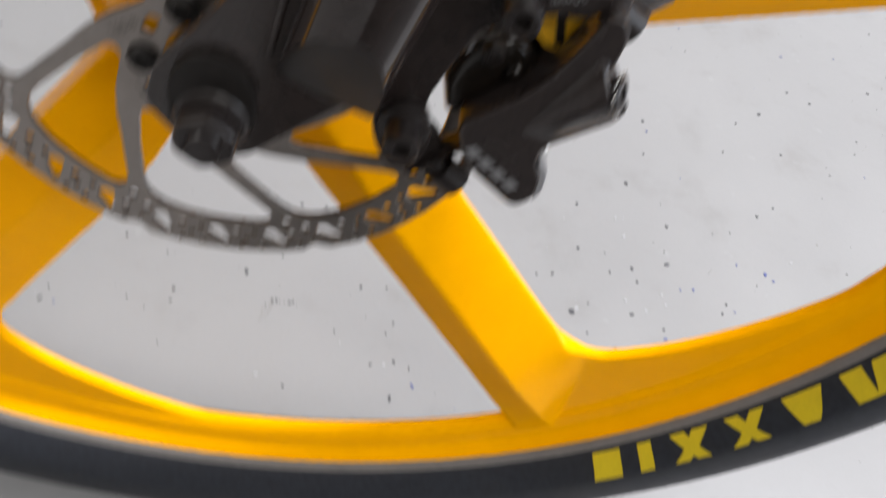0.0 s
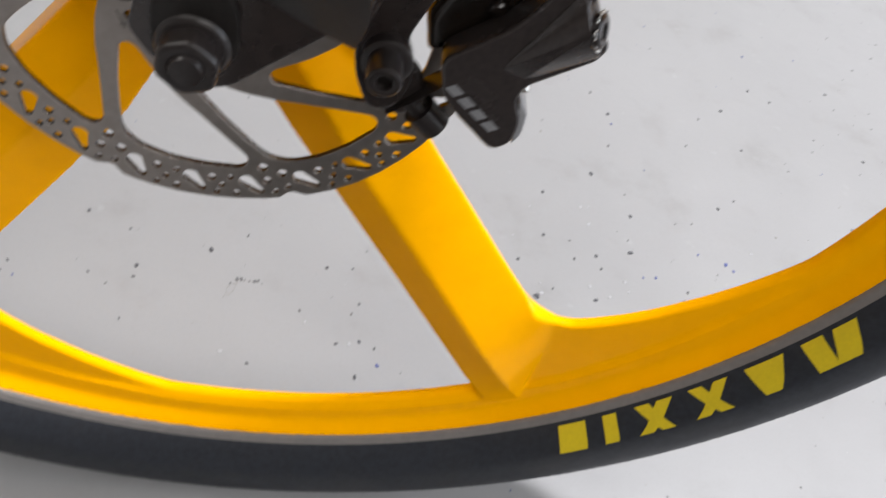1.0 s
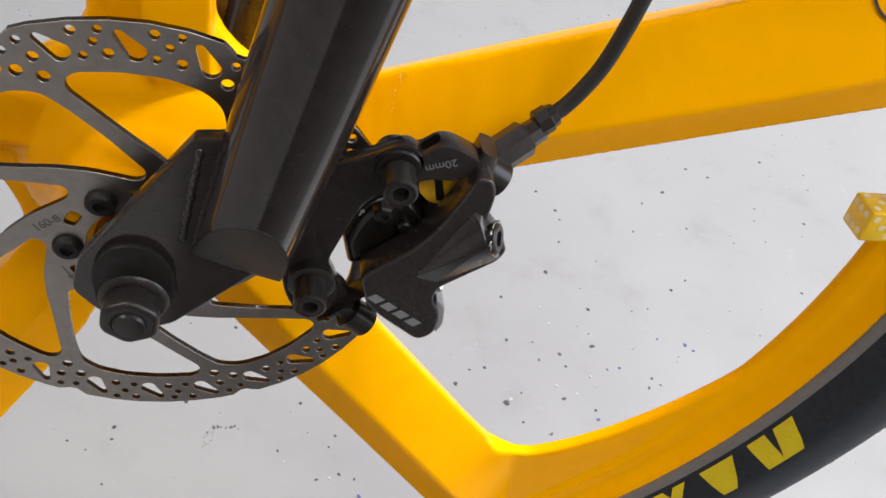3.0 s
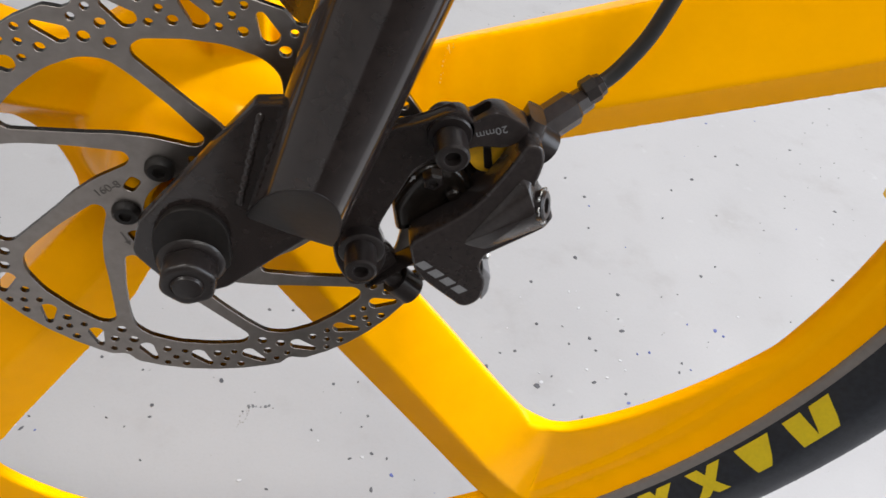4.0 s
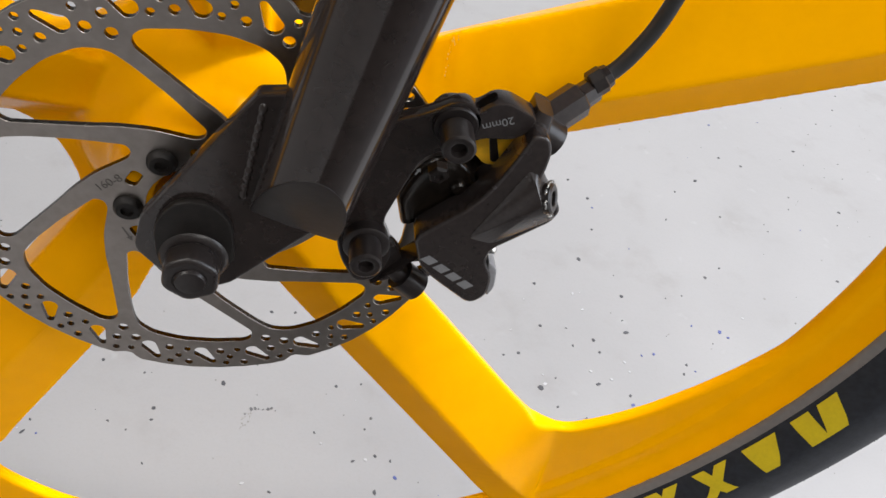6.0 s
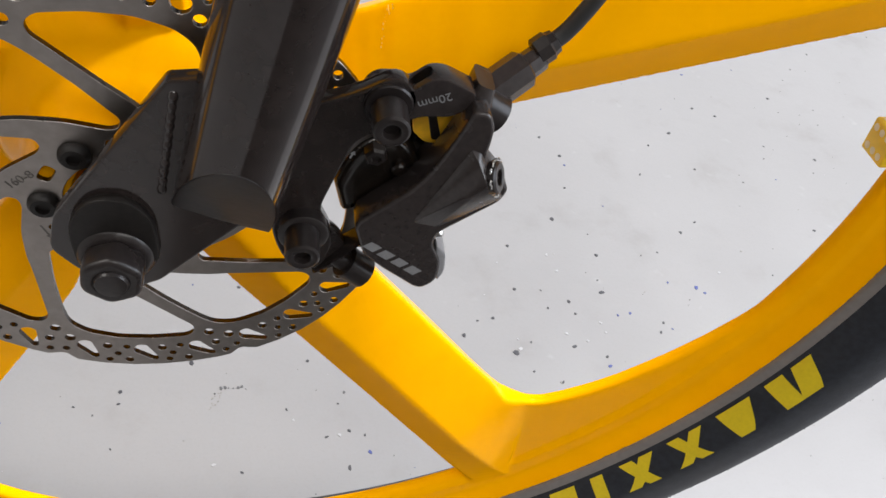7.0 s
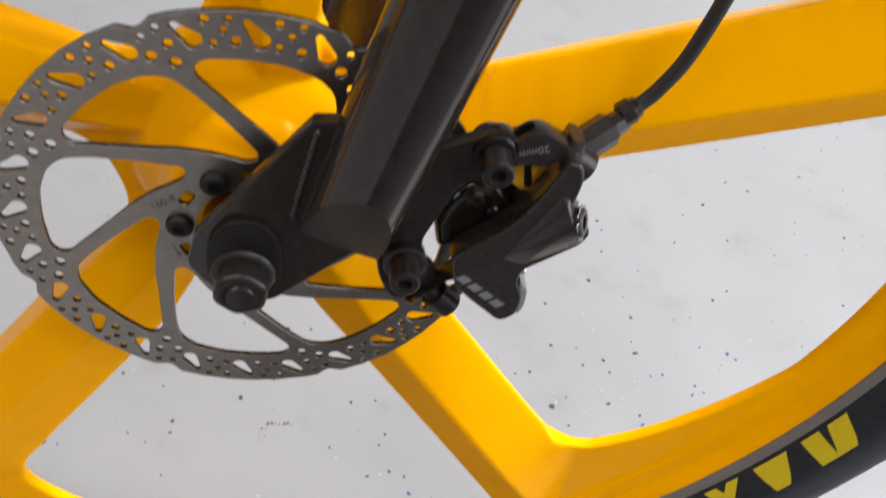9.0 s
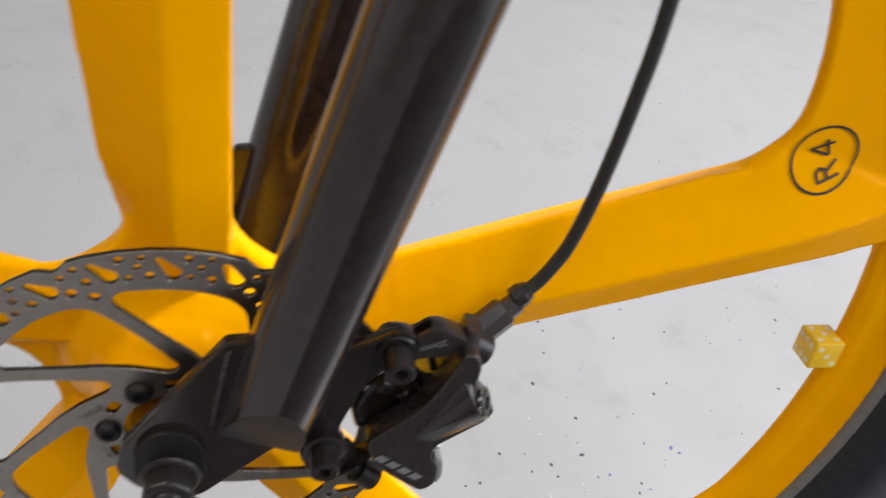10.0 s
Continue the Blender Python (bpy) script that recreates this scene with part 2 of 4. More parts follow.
def floor_material():
    """Pale grey epoxy paint, cloudy, with scuffs and fine dust."""
    m = bpy.data.materials.new("grey_epoxy_floor")
    m.use_nodes = True
    nt = m.node_tree
    p = nt.nodes["Principled BSDF"]
    geo = nt.nodes.new("ShaderNodeNewGeometry")

    def cloud(scale, detail, lo, hi):
        n, r = nt.nodes.new("ShaderNodeTexNoise"), nt.nodes.new("ShaderNodeMapRange")
        n.inputs["Scale"].default_value, n.inputs["Detail"].default_value, n.inputs["Roughness"].default_value = scale, detail, 0.6
        r.interpolation_type = "SMOOTHSTEP"
        r.inputs["From Min"].default_value, r.inputs["From Max"].default_value = lo, hi
        nt.links.new(geo.outputs["Position"], n.inputs["Vector"])
        nt.links.new(n.outputs["Fac"], r.inputs["Value"])
        return r.outputs["Result"]

    col = None
    for fac, amount, tone in ((cloud(3.5, 6, 0.3, 0.75), 0.5, (0.242, 0.239, 0.24)), (cloud(16, 5, 0.52, 0.8), 0.55, (0.20, 0.193, 0.186)), (cloud(420, 3, 0.45, 0.8), 0.25, (0.23, 0.225, 0.22)),
                              (cloud(38, 2, 0.68, 0.8), 0.5, (0.33, 0.33, 0.332))):
        x, k = nt.nodes.new("ShaderNodeMix"), nt.nodes.new("ShaderNodeMath")
        k.operation, k.inputs[1].default_value = "MULTIPLY", amount
        nt.links.new(fac, k.inputs[0])
        x.data_type = "RGBA"
        nt.links.new(k.outputs[0], x.inputs["Factor"])
        if col is None:
            x.inputs[6].default_value = (0.270, 0.267, 0.268, 1)
        else:
            nt.links.new(col, x.inputs[6])
        x.inputs[7].default_value = (*tone, 1)
        col = x.outputs[2]
    nt.links.new(col, p.inputs["Base Color"])
    r = nt.nodes.new("ShaderNodeMapRange")
    r.inputs["To Min"].default_value, r.inputs["To Max"].default_value = 0.30, 0.46
    nt.links.new(cloud(9, 4, 0.3, 0.7), r.inputs["Value"])
    nt.links.new(r.outputs["Result"], p.inputs["Roughness"])
    p.inputs["Specular IOR Level"].default_value = 0.4
    b = nt.nodes.new("ShaderNodeBump")
    b.inputs["Strength"].default_value, b.inputs["Distance"].default_value = 0.12, 0.0006
    nt.links.new(cloud(70, 3, 0.2, 0.8), b.inputs["Height"])
    nt.links.new(b.outputs["Normal"], p.inputs["Normal"])
    return m


FLOOR = floor_material()
W, E, S, N, H = ROOM
bm = bmesh.new()
box(bm, W - 0.2, E + 3.0, S - 0.2, N + 0.2, -0.1, 0)
tagged(part("floor", bm, FLOOR, None, smooth=0), "pale grey epoxy-painted garage floor with scattered flakes", "floor", kind="structure")
for nm, lim in (("wall_west", (W - 0.15, W, S, N, 0, H)), ("wall_south", (W - 0.15, E + 0.15, S - 0.15, S, 0, H)),
                ("wall_north", (W - 0.15, E + 0.15, N, N + 0.15, 0, H))):
    bm = bmesh.new()
    box(bm, *lim)
    dark = nm == "wall_south"
    tagged(part(nm, bm, DARK_WALL if dark else WALL, None, smooth=0), "plain brown-painted garage wall" if dark else "plain white-painted garage wall", "wall", kind="structure")
bm = bmesh.new()
box(bm, E, E + 0.15, S, -1.75, 0, H)
box(bm, E, E + 0.15, 0.55, N, 0, H)
box(bm, E, E + 0.15, -1.75, 0.55, 2.25, H)
tagged(part("wall_east", bm, WALL, None, smooth=0), "plain white-painted garage wall with an open doorway", "wall", kind="structure")
bm = bmesh.new()
box(bm, W - 0.15, E + 0.15, S - 0.15, N + 0.15, H, H + 0.12)
tagged(part("ceiling", bm, WALL, None, smooth=0), "plain white-painted garage ceiling", "ceiling", kind="structure")

# unseen black slab added in front of the bicycle, for the fork's dark reflection
slab_bm = bmesh.new()
box(slab_bm, -0.05, 0.85, -1.3, -0.11, 0.0, 0.012)
bmesh.ops.bevel(slab_bm, geom=slab_bm.edges[:], offset=0.004, segments=2, affect="EDGES", profile=0.5)
tagged(part("dark_reflection_slab", slab_bm, RUBBER, None), "unseen black slab added on the floor to darken the fork's reflections", "mat")

# ---- bicycle ----
bicycle = new("bicycle")
bicycle.matrix_world = AXLE
tagged(bicycle, "bicycle front end with yellow five-spoke wheel, black fork and disc brake", "bicycle")

MID = 39.0          # the wheel's middle plane
SPOKES = [88.0 + 72 * i for i in range(5)]

# tyre
TR, TW, TH = 332.4, 26.6, 33.4


def tyre_point(s, a, lift=0.0):
    """A point on the tyre's near side in mm: s degrees round its section (0 outwards, 90 towards the rotor), a degrees round the wheel."""
    c, q = math.cos(radians(s)), math.sin(radians(s))
    e = 0.78 if c > 0 else 0.78 + 0.34 * min(1.0, -c * 2.2)
    y = MID - (TW + lift) * math.copysign(abs(q) ** e, q)
    r = TR + (TH + lift) * math.copysign(abs(c) ** e, c)
    x, z = polar(r, a)
    return Vector((x, y, z))


bm = bmesh.new()
NA, NS = 240, 40
rings = [[bm.verts.new(tyre_point(360 * j / NS, 360 * i / NA) * MM) for j in range(NS)] for i in range(NA)]
for i in range(NA):
    for j in range(NS):
        bm.faces.new((rings[i][j], rings[i][(j + 1) % NS], rings[(i + 1) % NA][(j + 1) % NS], rings[(i + 1) % NA][j]))
tyre = part("tyre", bm, TYRE, bicycle, "black rubber tyre with yellow printed blocks", 60)


def tyre_patch(name, corners, mat, lift=0.25, label="", n=6):
    """A thin print on the tyre between four corners (s, a), in order round it."""
    bm = bmesh.new()
    p = [Vector(c) for c in corners]
    grid = []
    for i in range(n + 1):
        u = i / n
        lo, hi = p[0].lerp(p[1], u), p[3].lerp(p[2], u)
        grid.append([bm.verts.new(tyre_point(*lo.lerp(hi, j / n), lift) * MM) for j in range(n + 1)])
    for i in range(n):
        for j in range(n):
            bm.faces.new((grid[i][j], grid[i + 1][j], grid[i + 1][j + 1], grid[i][j + 1]))
    return part(name, bm, mat, tyre, label, 60)


# grey band beside the rim: a thin ring that laps over the rim's lip
band = [(15.9, 306.7), (15.5, 306.1), (14.9, 304.7), (14.3, 303.4), (13.8, 302.7), (12.4, 302.3), (9.0, 303.0), (9.0, 307.0)]
part("bead_band", revolve([(MID - y, r) for y, r in band], 240), BEAD, tyre, "dull grey rubber bead band", 60)

# rim: a deep profile whose inner edge runs out into a web on one side of every spoke
TIP = 2.4           # the rounding of the rim's inner edge
WEB = [(-4.3, 280.5), (-3.4, 262), (0, 240), (5.5, 216), (7.0, 222.5), (8.0, 231.8), (8.7, 239), (10.0, 244.6), (12.0, 249.2), (15, 255), (18, 260), (21, 264.2), (24, 268.6), (27, 272.6), (30, 276.8), (32, 279.4), (33.2, 280.5)]


def inner_radius(rel):
    if rel <= WEB[0][0] or rel >= WEB[-1][0]:
        return 280.5
    for (a0, r0), (a1, r1) in zip(WEB, WEB[1:]):
        if a0 <= rel <= a1:
            return r0 + (r1 - r0) * (rel - a0) / (a1 - a0)
    return 280.5


bm = bmesh.new()
NR = 720
rings = []
for i in range(NR):
    a = 360 * i / NR
    rel = (a - SPOKES[0] + 20) % 72 - 20
    ri = inner_radius(rel)
    near = [(13.0, 303.8), (12.4, 302.6), (11.4, 301.2), (9.9, 299.4), (8.2, 297.3), (6.9, 295.2), (6.1, 293.2), (5.8, 290.5)]
    rc = ri + TIP
    # where the inner edge runs out into the web, the rim's body ends in a rounded shoulder above it
    web = min(1.0, max(0.0, (280.5 - ri) / 7))
    wide = 3.4 - 0.2 * web
    body = 287.0 - 2.2 * web
    deep = [(5.5, body), (5.0, body - 1.2), (4.5 - 0.4 * web, body - 2.2), (4.0 - 0.5 * web, body - 3.4)]
    if rc < deep[-1][1] - 0.4:
        deep += [(wide + (deep[-1][0] - wide) * 0.5, 0.5 * (deep[-1][1] + rc)), (wide - 0.05, rc + 0.1)]
    else:
        deep += [(deep[-1][0], deep[-1][1] - 0.05), (deep[-1][0], deep[-1][1] - 0.1)]
        rc = min(rc, deep[-1][1])
    tip = [(wide * math.cos(radians(b)) ** 0.6 if b < 90 else 0.0, rc - TIP * math.sin(radians(b))) for b in (25, 45, 65, 80, 90)]
    prof = near + deep + tip
    full = [(MID - y, r) for y, r in prof] + [(MID + y, r) for y, r in reversed(prof[:-1])]
    rings.append([bm.verts.new((*[v * MM for v in (polar(r, a)[0], y, polar(r, a)[1])],)) for y, r in full])
k = len(rings[0])
for i in range(NR):
    p, q = rings[i], rings[(i + 1) % NR]
    for j in range(k):
        bm.faces.new((p[j], p[(j + 1) % k], q[(j + 1) % k], q[j]))
casting = bm


# spokes: six-sided blades with a ridge on either face
def spoke_bmesh(first, last):
    """Along x from the hub to the rim, z across it; the high side runs out into the web. first and last: the stations that it goes between."""
    bm = bmesh.new()
    rows = []
    # each row: (along, across, depth) of the low edge, the ridge and the high edge, and half the sides' thickness
    st = [((22, -15, 5), (22, 0, 7), (22, 15, -6), 9), ((40, -18, 6), (40, -2, 9), (40, 17, -7), 11), ((64, -18.2, 7.5), (64, 0, 13.2), (64, 17.4, -3.2), 11), ((90, -18.2, 8), (90, 0, 16), (90, 18.8, 2.6), 11),
          ((145, -18.2, 8), (145, 0, 16), (145, 21.8, 5.0), 11), ((200, -18.2, 8), (205, 0, 15.8), (199, 24.4, 5.2), 10), ((228, -18.3, 8), (233, 0, 15.2), (214, 26.6, 5.5), 8), ((252, -18.5, 7.9), (256, 0, 13.0), (222.5, 29.0, 5.2), 6),
          ((268, -18.6, 7.4), (272, 0, 10.6), (229.5, 32.6, 4.4), 5), ((288, -18.6, 6.0), (290, 0, 6.8), (238, 37, 2.6), 2.6)][first:last]
    # glide from station to station
    flat = [np.array([*lo, *ridge, *hi, sd], dtype=float) for lo, ridge, hi, sd in st]
    flat = [2 * flat[0] - flat[1]] + flat + [2 * flat[-1] - flat[-2]]
    fine = []
    for p0, p1, p2, p3 in zip(flat, flat[1:], flat[2:], flat[3:]):
        for t in (0.0, 0.25, 0.5, 0.75):
            fine.append(0.5 * (2 * p1 + (p2 - p0) * t + (2 * p0 - 5 * p1 + 4 * p2 - p3) * t * t + (3 * p1 - p0 - 3 * p2 + p3) * t ** 3))
    fine.append(flat[-2])
    for ul, vl, dl, ur, vr, dr, uh, vh, dh, sd in fine:
        lip = 5.5 * min(1, max(0, (ul - 40) / 50)) * min(1, max(0, (262 - ul) / 50))      # the near face overhangs the high side, which slopes back under it
        near = [(ul, vl, dl), (ur + (ul - ur) * 0.07, vr - 1.3, dr - 0.5), (ur, vr, dr), (ur + (uh - ur) * 0.05, vr + 1.3, dr - 0.45), (uh, vh + lip, dh - 0.5 * lip)]
        sec = [(u, v, -d) for u, v, d in near] + [(u, min(v, vh), max(d, sd)) for u, v, d in reversed(near)]
        rows.append([bm.verts.new((u * MM, y * MM, v * MM)) for u, v, y in sec])
    k = len(rows[0])
    for p, q in zip(rows, rows[1:]):
        for j in range(k):
            bm.faces.new((p[j], p[(j + 1) % k], q[(j + 1) % k], q[j]))
    bm.faces.new(rows[0])
    bm.faces.new(rows[-1])
    bmesh.ops.recalc_face_normals(bm, faces=bm.faces)
    return bm


TWIST = (0, 0, 0, -0.45, -0.65)         # the cast spokes stand a little unevenly, degrees
# hub shell: a barrel that runs out into a star between the spokes, cast in one with their roots
bm = revolve([(3, 15), (3, 26), (4, 27.6), (10, 28.4), (17, 30), (22, 32), (26, 35.5), (30, 39.5), (34, 43), (39, 46.5), (44, 49.5), (48, 49.5), (50, 44), (54, 36), (62, 31), (70, 28), (82, 27), (84, 25), (84, 15)], 96)
star = []
for a in SPOKES:
    half = [(80, 17.4), (70, 17.0), (63, 17.4), (57, 18.7), (52, 21.2), (47.4, 25.0), (44, 29.0)]
    for u, v in [(u, -v) for u, v in reversed(half)] + half:
        star.append((u * math.cos(radians(a)) - v * math.sin(radians(a)), u * math.sin(radians(a)) + v * math.cos(radians(a))))
me = plate_mesh("hub_star", [star], 11.4, 3.2, 3)
me.transform(Matrix.Translation((0, (MID + 5.6) * MM, 0)))
bm.from_mesh(me)
bpy.data.meshes.remove(me)
me = bpy.data.meshes.new("casting")
bm.to_mesh(me)
bm.free()
casting.from_mesh(me)
spoke_bm = spoke_bmesh(1, 99)
spoke_bm.to_mesh(me)
spoke_bm.free()
for a, twist in zip(SPOKES, TWIST):
    one = me.copy()
    one.transform(Matrix.Translation((0, MID * MM, 0)) @ Matrix.Rotation(-radians(a + twist), 4, "Y"))
    casting.from_mesh(one)
    bpy.data.meshes.remove(one)
bmesh.ops.recalc_face_normals(casting, faces=casting.faces)
casting.to_mesh(me)
casting.free()


def cast(me, voxel, rounds):
    """Melts the overlapping pieces of a mesh into one soft-edged casting; returns its points, faces and normals."""
    ob = bpy.data.objects.new("casting", me)
    scene.collection.objects.link(ob)
    melt = ob.modifiers.new("melt", "REMESH")
    melt.mode, melt.voxel_size = "VOXEL", voxel
    soften = ob.modifiers.new("soften", "SMOOTH")
    soften.factor, soften.iterations = 0.5, rounds
    made = bpy.data.meshes.new_from_object(ob.evaluated_get(bpy.context.evaluated_depsgraph_get()))
    n, k = len(made.vertices), len(made.polygons)
    co, no, quads = np.empty(n * 3), np.empty(n * 3), np.empty(k * 4, dtype=int)
    made.vertices.foreach_get("co", co)
    made.vertex_normals.foreach_get("vector", no)
    made.polygons.foreach_get("vertices", quads)
    bpy.data.objects.remove(ob)
    bpy.data.meshes.remove(made)
    bpy.data.meshes.remove(me)
    return co.reshape(-1, 3), quads.reshape(-1, 4), no.reshape(-1, 3)


CAST_CO, CAST_QUADS, CAST_NO = cast(me, 0.0012, 4)


def cast_part(name, chosen, parent, label=""):
    """One part of the casting: the chosen faces, with the whole casting's normals."""
    used, index = np.unique(CAST_QUADS[chosen], return_inverse=True)
    me = bpy.data.meshes.new(name)
    me.from_pydata(CAST_CO[used].tolist(), [], index.reshape(-1, 4).tolist())
    me.shade_smooth()
    me.normals_split_custom_set_from_vertices(CAST_NO[used].tolist())
    return link(name, me, YELLOW, parent, label)


# the casting's parts: the hub within 62 mm, the spokes out to their ends, the rim
mids = CAST_CO[CAST_QUADS].mean(axis=1) / MM
radius = np.hypot(mids[:, 0], mids[:, 2])
rel = (np.degrees(np.arctan2(mids[:, 2], mids[:, 0])) - SPOKES[0] + 36) % 360
sector = (rel // 72).astype(int)
across = radius * np.sin(np.radians(rel % 72 - 36))
in_hub = radius < 62
in_spoke = ~in_hub & (radius < 270) & (across < 24 + 0.02 * radius) & (radius * np.cos(np.radians(rel % 72 - 36)) < 262)
in_spoke &= ~((across > 22) & (radius > 215))
rim = cast_part("rim", ~in_hub & ~in_spoke, bicycle, "glossy yellow deep-section wheel rim")
for i in range(5):
    cast_part("spoke", in_spoke & (sector == i), rim)
hub = cast_part("hub", in_hub, rim, "glossy yellow cast hub")

# disc rotor
rotor_loops = []
outer = []
for i in range(8):
    j0 = -120 + 45 * i
    for d, r in ((-34, 80.2), (-28, 80.4), (-21, 80.4), (-14, 80.2), (-7, 80), (0, 80), (3.6, 79.8), (4.6, 79.0), (6.2, 77.8), (7.6, 77.7), (9, 78.9), (10.4, 80.0)):
        outer.append(polar(r, j0 + d))
rotor_loops.append(outer)
WINDOW = [(28.2, -15), (29, -20.5), (32, -21.8), (43.5, -7.5), (54.5, 0.8), (61, 5), (64, 11), (65, 20), (65, 30), (65.2, 40), (63.3, 43), (60, 43.4), (42.3, 27), (38.6, 19.5), (33, 5)]
for i in range(8):
    j0 = -120 + 45 * i
    rotor_loops.append(rounded([polar(r, j0 + a) for r, a in WINDOW], 3.0, 4))
    for k3 in range(3):
        a = j0 - 2.4 + 15 * k3
        f0, f1 = Vector(polar(71.5, a - 1.3)), Vector(polar(76.3, a + 1.8))
        d = (f1 - f0).normalized()
        base = math.degrees(math.atan2(d.y, d.x))
        drop = [f0 + Vector(polar(2.85, base + t)) for t in range(100, 261, 20)] + [f1 + Vector(polar(1.3, base + t)) for t in range(-80, 81, 40)]
        rotor_loops.append([tuple(v) for v in drop])
    for r, a, s in ((65.1, 1.9, 1.6), (71.2, 1.9, 1.4), (68.6, 6.8, 1.6), (76.6, 3.2, 1.1), (74.9, 6.9, 1.1),
                    (70.2, 17, 1.4), (70.1, 22.2, 1.1), (74.2, 19.9, 1.1), (78.0, 18, 1.1), (77.4, 22.9, 1.3),
                    (70.5, 31.8, 1.4), (69.9, 36.9, 1.1), (73.9, 34.3, 1.1), (77.4, 33, 1.1), (77.3, 37.9, 1.3)):
        rotor_loops.append(circle(*polar(r, j0 + a), s * 1.12, 14))
rotor_loops.append(circle(0, 0, 17, 40))
for i in range(6):
    rotor_loops.append(rounded([polar(24.8, 147 - 7 + 60 * i), polar(24.8, 147 + 7 + 60 * i), polar(21, 147 + 8 + 60 * i), polar(21, 147 - 8 + 60 * i)], 1.6))
rotor = plate("brake_rotor", rotor_loops, 0, 2, STEEL, bicycle, "drilled steel brake disc with wavy edge", 0.15, 30, 0)
rotor.data.materials.append(EDGE)
for f in rotor.data.polygons:
    f.material_index = 1 if abs(f.normal.y) < 0.5 else 0
for i in range(6):
    x, z = polar(22, 117.5 + 60 * i)
    part("rotor_bolt", turned([(0, 4.6), (1.4, 4.4), (2.4, 3.4), (2.5, 2.0), (1.3, 1.9), (1.2, 0.4)], (x, -0.1, z), (x, -5, z), 24), DEEP_BLACK, rotor)

# fork
LEAN = 0.279


def leg_x(z):
    return 44.4 + LEAN * (z - 70)


def fork_leg(y, cut, label, girth=1.0):
    """A tapered tube whose end is cut off at a slant and closed by a welded cap."""
    a, b = Vector((leg_x(10.5) + 0.9, y, 10.5)), Vector((leg_x(420), y, 420))
    length = (b - a).length
    bm = turned([(d, r * girth) for d, r in ((0, 13.7), (60, 14.9), (140, 15.8), (length, 16.2))], a, b, 64)
    geom = bm.verts[:] + bm.edges[:] + bm.faces[:]
    bmesh.ops.bisect_plane(bm, geom=geom, plane_co=Vector(cut[0]) * MM, plane_no=Vector(cut[1]), clear_outer=True)
    made = bmesh.ops.holes_fill(bm, edges=[e for e in bm.edges if e.is_boundary])["faces"]
    corners = [v.co.copy() for v in made[0].verts]
    bmesh.ops.delete(bm, geom=made, context="FACES_ONLY")
    tube_part = part("fork_leg", bm, BLACK, bicycle, label, 40)
    n = Vector(cut[1]).normalized()
    mid = sum(corners, Vector()) / len(corners)
    bm = bmesh.new()
    for scale, lift in ((0.995, -0.4), (0.99, 0.15), (0.93, 0.45)):
        ring = [bm.verts.new(mid + (c - mid) * scale + n * lift * MM) for c in corners]
        if lift > -0.3:
            k = len(ring)
            for i in range(k):
                bm.faces.new((last[i], last[(i + 1) % k], ring[(i + 1) % k], ring[i]))
        last = ring
    bm.faces.new(last)
    part("end_cap", bm, CAP, tube_part, "dull black welded end cap", 30)
    return tube_part


leg = fork_leg(-18, ((34.94, -31.32, 39.76), (-0.195, -0.897, -0.397)), "glossy black tubular fork leg with a cut end")
DROPOUT = rounded([(20, 58.3, 1), (-14.6, 13, 3), (-17.6, 1, 3), (-11.8, -7.4, 2), (-4, -13.4, 4), (4.6, -15.6, 2.5), (10.2, -13.2, 1.5), (34, 9, 1), (44, 9, 1), (50, 40, 1), (36, 59.5, 1)])
plate("dropout", [DROPOUT], -13, -18, BLACK, leg, "black welded steel dropout plate", 0.7)
# lumpy weld bead along the leg
bead = turned([(0, 0.1)] + [(0.45 * k, 1.05 + 0.3 * abs(math.sin(k * 0.46)) + 0.07 * math.sin(k * 0.37)) for k in range(1, 76)] + [(34.6, 0.1)], (14.6, -17.5, 22), (21.5, -17.5, 56), 14)
part("weld", bead, BLACK, leg, "lumpy black weld bead", 60)
bead = turned([(0, 0.1)] + [(0.5 * k, 0.7 + 0.12 * math.sin(k * 1.3) + 0.08 * math.sin(k * 0.41)) for k in range(1, 88)] + [(44.2, 0.1)], (leg_x(18) + 15.0, -11.0, 18), (leg_x(60) + 15.4, -10.0, 60), 8)
part("weld", bead, BLACK, leg, "lumpy black weld bead", 60)
TAB = rounded([(40, 42, 1), (55, 45, 2), (67, 49, 4), (76, 54.5, 7), (82.5, 48, 6), (80, 39, 5), (66, 33, 4), (61, 20, 6), (56, 6, 4), (61, -6, 7), (57, -19, 6), (49, -21.5, 5), (43.5, -10, 5), (42, 0, 4), (44, 14, 3)])
plate("brake_tab", [TAB], -4, -9, BLACK, leg, "black steel brake mounting tab", 0.6)
far_leg = fork_leg(96, ((34.94, 109.32, 39.76), (-0.195, 0.897, -0.397)), "glossy black tubular fork leg", 1.12)
plate("dropout", [DROPOUT], 91, 96, BLACK, far_leg, "black welded steel dropout plate", 0.7)

# axle with its nuts
axle = part("axle", turned([(0, 4.9), (128.0, 4.9), (129.2, 4.3), (129.4, 3.0)], (0, 98, 0), (0, -40, 0), 28), BOLT, bicycle, "black steel wheel axle")
nut_me = plate_mesh("axle_nut", [rounded(hexagon(9.4, 20), 2.6, 4), circle(0, 0, 3.6, 24)], 8.5, 1.7, 3)
shade(nut_me, 35)
link("axle_nut", nut_me, BOLT, axle, "black hexagonal axle nut", Matrix.Translation((0, -26.0 * MM, 0)))
part("washer", turned([(0, 5), (0, 10.6), (1.0, 10.8), (2.4, 10.2), (3.4, 9.2), (3.8, 8.4), (3.9, 5)], (0, -18.2, 0), (0, -40, 0), 48), BOLT, axle, "black flanged washer")
